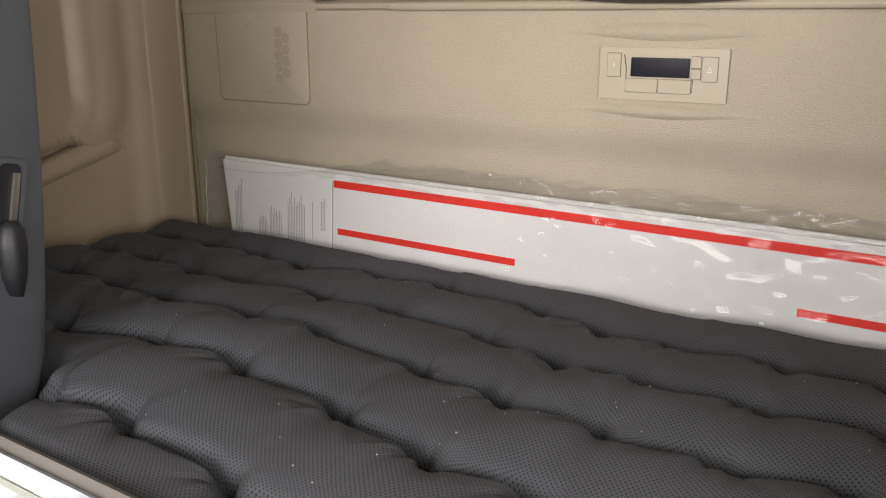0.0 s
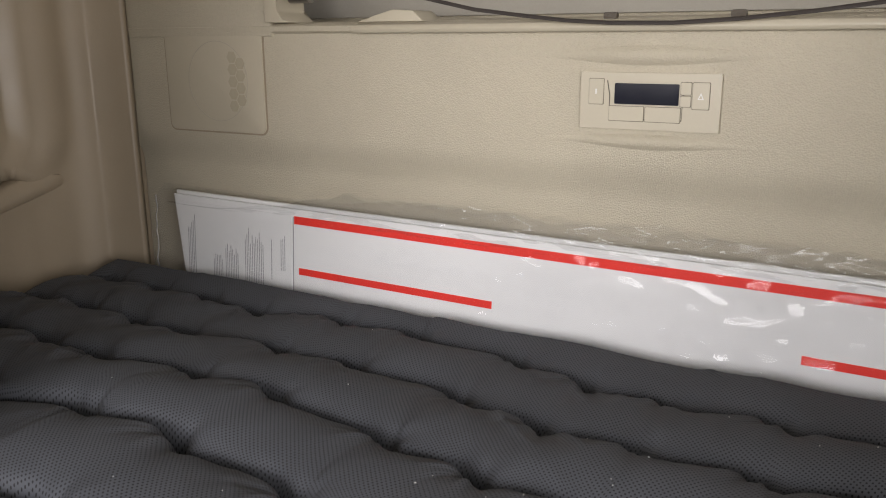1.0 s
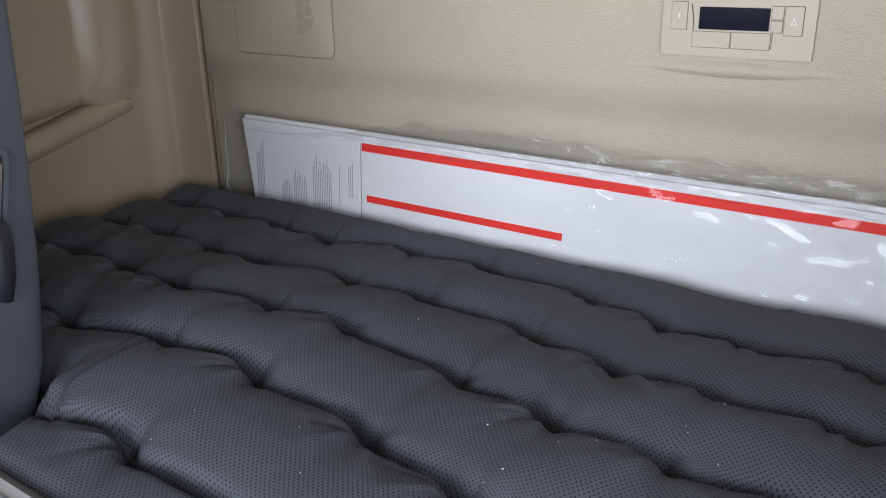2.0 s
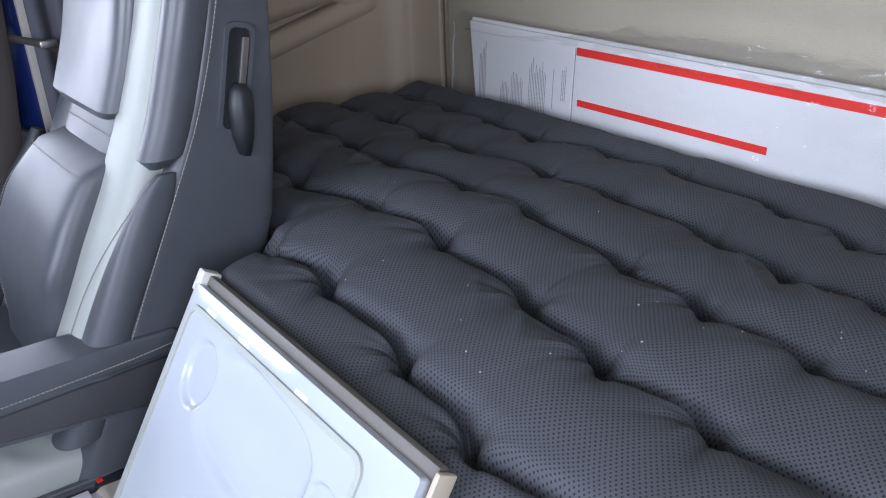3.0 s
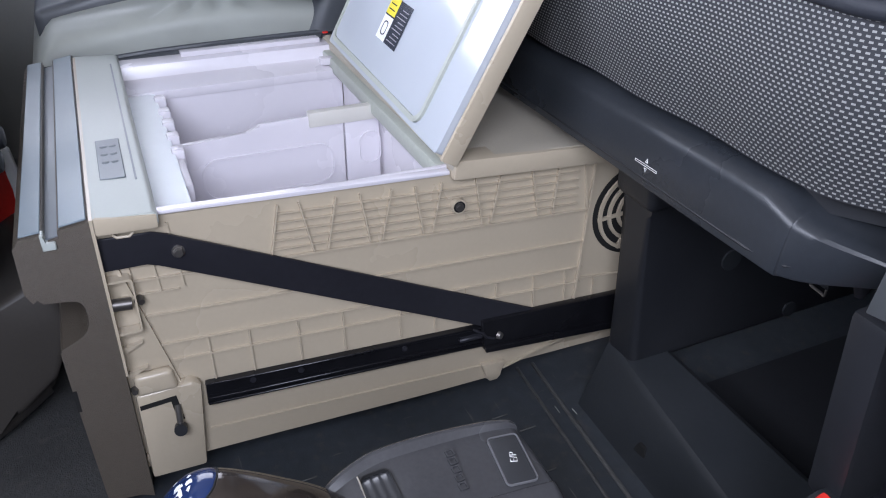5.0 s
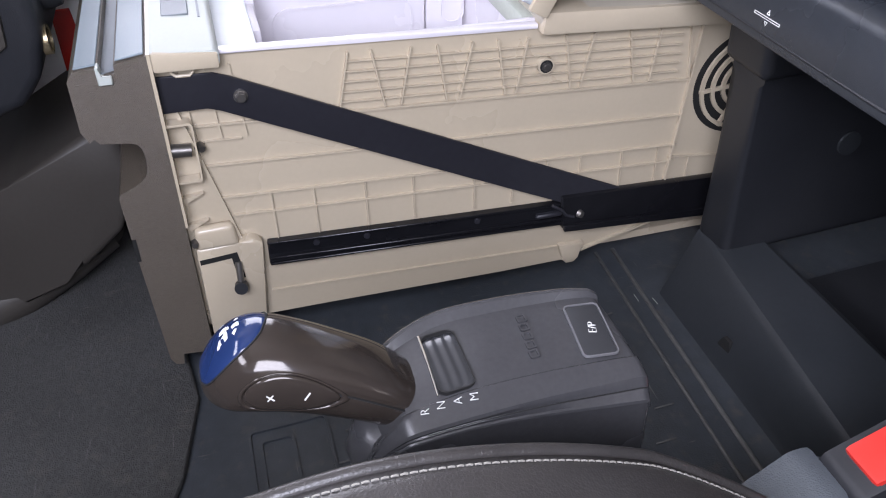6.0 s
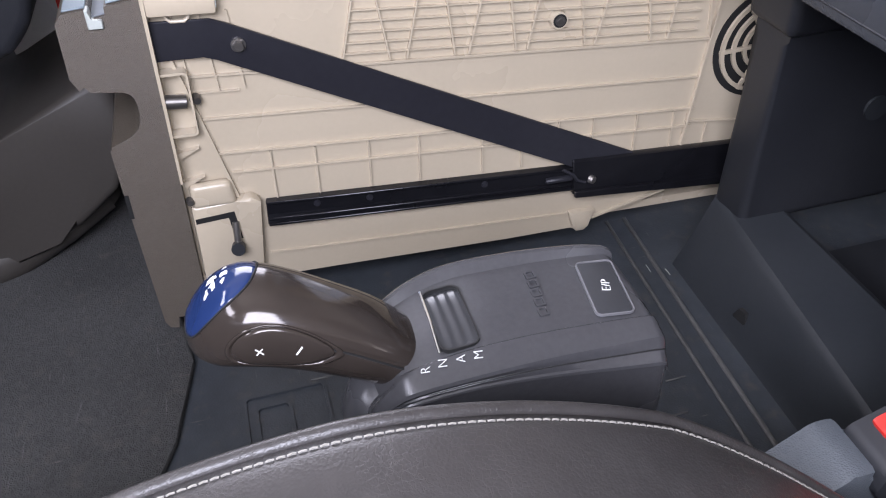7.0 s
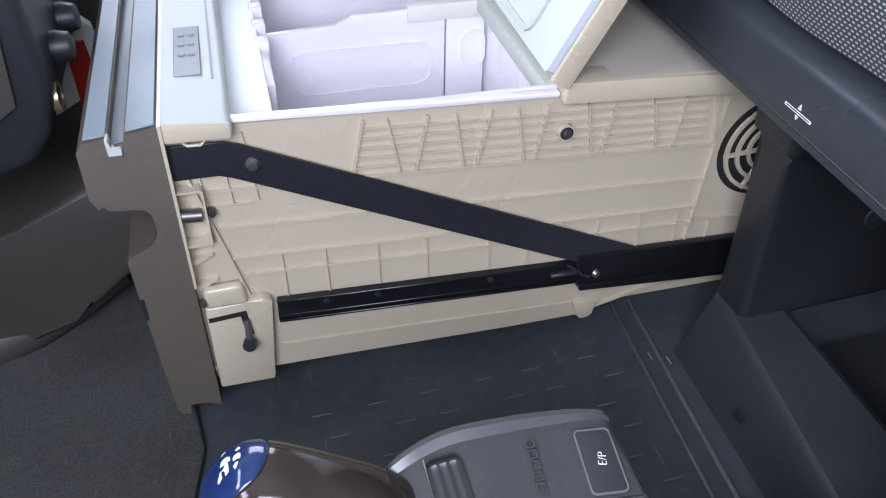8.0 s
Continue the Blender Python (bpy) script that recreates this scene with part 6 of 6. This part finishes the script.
    # collar at the lever's foot and the neck below it
    part("collar", tube(bm_new(), [skin(0.45, radians(10 * j), 0.0004) for j in range(37)], 0.0015, 8), KNOB, gear)
    part("stalk", tube(bm_new(), [(-0.006, 0.016, 0.255), (-0.004, 0.006, 0.232), (0.006, 0.008, 0.205), (0.02, 0.03, 0.18), (0.09, 0.05, 0.16), (0.16, 0.06, 0.14)], [0.027, 0.027, 0.026, 0.027, 0.028, 0.028], 20), CONSOLE, gear, "grey mounting arm", sharp=180)
    part("console_underside", prism(bm_new(), [(0.0, 0.21), (0.150, 0.212), (0.140, 0.165), (0.04, 0.16)], "x", -0.038, 0.034, 0.006), BLACK_FLAT, gear)


gear_selector()


# ---------------------------------------------------------------- things at the rear wall
def wall_control():
    unit = thing("control_unit", "beige wall control unit with dark display and buttons", "control panel")
    def plate(name, x0, x1, z0, z1, y, mat, parent, label="", cut=0.0):
        pts = rounded(x1 - x0, z1 - z0, min(0.0014, (z1 - z0) / 4), 3)
        return part(name, prism(bm_new(), [((x0 + x1) / 2 + a, (z0 + z1) / 2 + b) for a, b in pts], "y", y, 1.2405, 0.0008, 1), mat, parent, label)
    plate("housing", -0.441, -0.247, 0.897, 0.975, 1.2335, BEIGE_SMOOTH, unit)
    part("recess_line", tube(bm_new(), [(-0.402, 1.2333, 0.964), (-0.398, 1.2333, 0.944), (-0.398, 1.2333, 0.912), (-0.297, 1.2333, 0.912), (-0.297, 1.2333, 0.944), (-0.292, 1.2333, 0.964)], 0.0008, 6), TRIM, unit)
    plate("display", -0.391, -0.302, 0.932, 0.9605, 1.2322, SCREEN, unit, "dark display glass")
    for x0, x1, z0, z1 in ((-0.428, -0.407, 0.931, 0.966), (-0.284, -0.262, 0.928, 0.963), (-0.398, -0.349, 0.909, 0.929), (-0.347, -0.299, 0.909, 0.929), (-0.300, -0.286, 0.931, 0.945), (-0.300, -0.286, 0.947, 0.963)):
        plate("button_gap", x0 - 0.0007, x1 + 0.0007, z0 - 0.0007, z1 + 0.0007, 1.2332, TRIM, unit)
        plate("button", x0, x1, z0, z1, 1.2318, BEIGE_SMOOTH, unit)
    part("symbol", box(bm_new(), -0.4185, -0.4165, 1.2314, 1.2320, 0.945, 0.952), WHITE_MARK, unit)
    bm = bm_new()
    frame_ring(bm, [(0.004, -0.004), (0, 0.005), (-0.004, -0.004)], [(0.0025, -0.003), (0, 0.0025), (-0.0025, -0.003)], lambda a, b, d: (-0.273 + a, 1.2318 - d, 0.945 + b), 0.0004)
    part("symbol", bm, WHITE_MARK, unit)


wall_control()


def speaker():
    sp = thing("wall_speaker", "beige flush loudspeaker cover with honeycomb grille", "loudspeaker")
    cx, cz = -1.147, 0.947
    def put(a, b, d):
        return (cx + a, 1.2402 - d, cz + b)
    part("cover", prism(bm_new(), [(cx + a, cz + b) for a, b in rounded(0.236, 0.182, 0.012, 4)], "y", 1.2365, 1.2405, 0.002, 2), BEIGE_SMOOTH, sp)
    bm = bm_new()
    frame_ring(bm, rounded(0.242, 0.188, 0.014, 4), rounded(0.235, 0.181, 0.012, 4), put, 0.0012)
    part("cover_gap", bm, SHADED_WALL, sp)
    k = [(0.072 * math.cos(2 * math.pi * i / 60), 0.072 * math.sin(2 * math.pi * i / 60)) for i in range(60)]
    bm = bm_new()
    frame_ring(bm, k, [(a * 0.985, b * 0.985) for a, b in k], lambda a, b, d: (cx + 0.01 + a, 1.2366 - d, cz + b), 0.0006)
    part("grille_ring", bm, COVER, sp)
    s = 0.0125
    for i in range(-6, 7):
        for j in range(-6, 7):
            x, z = 1.5 * s * i, math.sqrt(3) * s * (j + 0.5 * (i % 2))
            if math.hypot(x, z) < 0.068 and x > 0.020:
                hexa = [(x + s * 0.90 * math.cos(radians(60 * q)), z + s * 0.90 * math.sin(radians(60 * q))) for q in range(6)]
                part("hexagon", prism(bm_new(), [(cx + 0.01 + a, cz + b) for a, b in hexa], "y", 1.2354, 1.2366), HEX, sp)


speaker()


def strap():
    st = thing("hanging_strap", "thin black strap hanging in a low curve over the shelf edge", "strap")
    pts = [(x, 1.212, z) for x, z in ((-0.78, 1.12), (-0.684, 1.080), (-0.60, 1.062), (-0.537, 1.054), (-0.46, 1.045), (-0.397, 1.041), (-0.31, 1.040), (-0.23, 1.044), (-0.14, 1.052), (-0.065, 1.061), (0.05, 1.085), (0.16, 1.12))]
    part("webbing", tube(bm_new(), pts, 0.0030, 10, 0.35, (0, 0.4, 1)), CABLE, st)


strap()


def placard():
    tilt = pose(-1.242, 1.197, 0.572, -3.0, 0.6, 0)
    pl = thing("marker_board", "white marker board with red stripes in clear plastic", "sign board", tilt)
    w, h = 1.62, 0.168
    def slanted(x0, x1, y0, y1, z0, z1):
        k = 0.16
        return prism(bm_new(), [(x0 + k * (z1 - z0), z0), (x1, z0), (x1, z1), (x0, z1)], "y", y0, y1)
    part("board", slanted(0.0, w, 0.0, 0.008, -0.02, h - 0.004), PAPER, pl, "stiff white board")
    part("board", slanted(-0.004, w, 0.010, 0.016, -0.02, h + 0.002), PAPER, pl)
    def band(name, x0, x1, z0, z1, mat, label="", deep=0.0012):
        return part(name, box(bm_new(), x0, x1, -deep, 0.001, z0, z1), mat, pl, label)
    band("stripe", 0.292, w, 0.138, 0.152, RED, "red stripe")
    band("stripe", 0.302, 0.680, 0.048, 0.060, RED, "red stripe")
    band("stripe", 1.127, w, 0.048, 0.060, RED, "red stripe")
    band("fold_line", 0.289, 0.290, 0.0, 0.15, INK)
    leaf = part("leaflet", slanted(0.006, 0.286, -0.0016, 0.001, -0.015, 0.152), PAPER, pl, "white leaflet with fine print")
    # columns of fine print that run up the leaflet, as plain bars, word by word
    rnd = random.Random(2)
    for x0, x1, lo, hi in ((0.036, 0.056, 0.0, 0.135), (0.100, 0.122, 0.0, 0.06), (0.130, 0.160, 0.0, 0.085), (0.178, 0.222, -0.01, 0.122), (0.240, 0.244, 0.03, 0.11), (0.262, 0.274, 0.05, 0.120)):
        x = x0
        while x < x1:
            bm, z = bm_new(), lo
            end = hi - rnd.uniform(0, 0.25) * (hi - lo)
            while z < end:
                k = rnd.uniform(0.003, 0.009)
                box(bm, x, x + 0.0011, -0.0021, -0.0012, z, min(z + k, end + 0.001))
                z += k + 0.0012
            part("text_bar", bm, INK, leaf)
            x += 0.0042
    # crinkled clear film, proud of the board and loose along its top
    def film(x, v):
        loose = smooth((x - 0.30) / 0.3) * (0.018 + 0.012 * noise.noise((x * 7, 2, 0)) + 0.010 * noise.noise((x * 19, 5, 0)))
        z = -0.015 + v * (h + 0.012 + max(0, loose) + 0.015)
        y = -0.005 - 0.006 * abs(noise.noise((x * 9, v * 3, 4))) - 0.010 * max(0, v - 0.85) * noise.noise((x * 23, v * 9, 8)) + 0.004 * noise.noise((x * 30, v * 12, 1))
        return (x - 0.042 * (1 - smooth(x / 0.1)), y + 0.02 * smooth((v - 0.88) / 0.12), z)
    part("film", sheet(bm_new(), film, steps(0.0, w, 260), steps(0, 1, 40)), FILM, pl, "crinkled clear plastic film", sharp=180)
    # cut end of the film beside the board
    part("film_crease", tube(bm_new(), [(-0.043 + 0.006 * noise.noise((2, z * 40, 0)), -0.006 + 0.004 * noise.noise((5, z * 50, 0)), z) for z in steps(0.0, h - 0.01, 30)], 0.0011, 6, 0.5), CREASE, pl, sharp=180)
    # crumpled loose edge along the top, folded back on itself
    for k in range(2):
        def edge(x, v):
            up = 0.030 + 0.014 * noise.noise((x * 6, 3 + k, 0)) + 0.010 * noise.noise((x * 21, 7 + k, 0))
            fold = 0.014 * abs(noise.noise((x * 10 + 6 * v, v * 2.2, 4 + k))) + 0.005 * noise.noise((x * 24, v * 3, 2 + k))
            return (x, 0.004 + 0.006 * k - fold - 0.004 * v, h - 0.022 + (0.022 + up) * v * smooth((x - 0.12) / 0.4 + 0.15))
        part("film_edge", sheet(bm_new(), edge, steps(-0.02, w, 420), steps(0, 1, 14)), FILM, pl, "loose crumpled film edge", sharp=60)


placard()


# ---------------------------------------------------------------- floor mat and dashboard foot
def footwell():
    outline = [(-1.40, -1.40), (0.0, -1.40), (-0.06, -0.60), (-0.10, -0.30), (-0.155, -0.185), (-0.21, -0.162), (-0.31, -0.142), (-0.45, -0.16), (-0.60, -0.20), (-0.80, -0.24), (-1.40, -0.26)]
    mat = part("floor_mat", prism(bm_new(), outline, "z", 0.001, 0.010, 0.004, 2), CARPET)
    tagged(mat, "dusty dark carpet mat on the cab floor", "floor mat")
    d = thing("dashboard", "dark plastic dashboard with knobs and a socket", "dashboard")
    rings = []
    for x in steps(-1.42, 0.68, 30):
        k = -0.10 * smooth((x + 0.25) / 0.3)
        rings.append([(x, -1.44, 0.82), (x, -0.95 + k, 0.86), (x, -0.62 + k, 0.80), (x, -0.56 + k, 0.70), (x, -0.60 + k, 0.45), (x, -0.75 + k, 0.30), (x, -0.95 + k, 0.10), (x, -1.44, 0.10)])
    part("body", loft(bm_new(), rings), BLACK, d, sharp=60)
    # the part that juts out between the seats
    part("centre_module", prism(bm_new(), [(-0.60, 0.62), (-0.21, 0.60), (-0.189, 0.50), (-0.191, 0.36), (-0.203, 0.325), (-0.225, 0.300), (-0.28, 0.284), (-0.60, 0.26)], "x", -0.70, -0.425, 0.012, 3), BLACK, d, "dark centre module")
    part("module_cover", prism(bm_new(), [(-0.60, 0.60), (-0.225, 0.58), (-0.210, 0.44), (-0.220, 0.36), (-0.245, 0.345), (-0.60, 0.31)], "x", -0.430, -0.420, 0.004, 2), DASH, d)
    part("screw", rod(bm_new(), (-0.421, -0.232, 0.385), (-0.4195, -0.232, 0.385), 0.003), STEEL, d)
    for x, z in ((-0.485, 0.381), (-0.545, 0.383)):
        part("knob", tube(bm_new(), [(x, -0.196, z), (x, -0.186, z), (x, -0.175, z), (x, -0.173, z)], [0.014, 0.015, 0.012, 0.008], 16), BLACK_FLAT, d, "round black knob")
    bm = bm_new()
    k = [(math.cos(2 * math.pi * i / 28), math.sin(2 * math.pi * i / 28)) for i in range(28)]
    frame_ring(bm, [(0.0135 * a, 0.0135 * b) for a, b in k], [(0.0105 * a, 0.0105 * b) for a, b in k], lambda a, b, q: (-0.448 + a, -0.196 + q, 0.352 + b), 0.0065)
    part("socket_ring", bm, shader("brass_ring", (0.55, 0.45, 0.28), 0.3, 0.9, 200, 0.1, 0.03), d, "brass-coloured socket ring")
    part("socket", rod(bm_new(), (-0.448, -0.1955, 0.352), (-0.448, -0.1925, 0.352), 0.0105), HOLE, d)
    part("lower_cover", prism(bm_new(), [(-0.165, 0.165), (-0.170, 0.222), (-0.185, 0.234), (-0.29, 0.182), (-0.55, 0.10), (-0.55, 0.0), (-0.36, 0.012), (-0.275, 0.056), (-0.243, 0.064), (-0.194, 0.102)], "x", -0.86, -0.50, 0.010, 3), DASH, d, "dark curved lower cover")
    part("lower_foot", tube(bm_new(), [(-0.52, -0.40, 0.012), (-0.53, -0.33, 0.030), (-0.54, -0.27, 0.048), (-0.56, -0.22, 0.060)], [0.035, 0.032, 0.024, 0.016], 14), DASH, d)
    part("cap", rod(bm_new(), (-0.585, -0.236, 0.060), (-0.585, -0.220, 0.040), 0.020, 0.016), DASH, d, "round grey-brown cap")
    for x, y in ((-0.60, -0.285), (-0.58, -0.268)):
        part("pipe", tube(bm_new(), [(x, y - 0.02, 0.07), (x, y, 0.04), (x + 0.01, y, 0.004)], 0.008, 12), DASH, d)
    pan = thing("side_pocket_panel", "white and red edged panel beside the dashboard", "panel")
    part("panel", prism(bm_new(), [(-0.215, 0.02), (-0.195, 0.25), (-0.198, 0.30), (-0.215, 0.318), (-0.30, 0.33), (-0.30, 0.02)], "x", -0.735, -0.720, 0.004, 2), PAPER, pan)
    part("red_edge", prism(bm_new(), [(-0.225, 0.02), (-0.208, 0.25), (-0.210, 0.285), (-0.232, 0.285), (-0.245, 0.02)], "x", -0.720, -0.716, 0.001, 1), RED_PLASTIC, pan, "red edge strip")
    return d


dash = footwell()
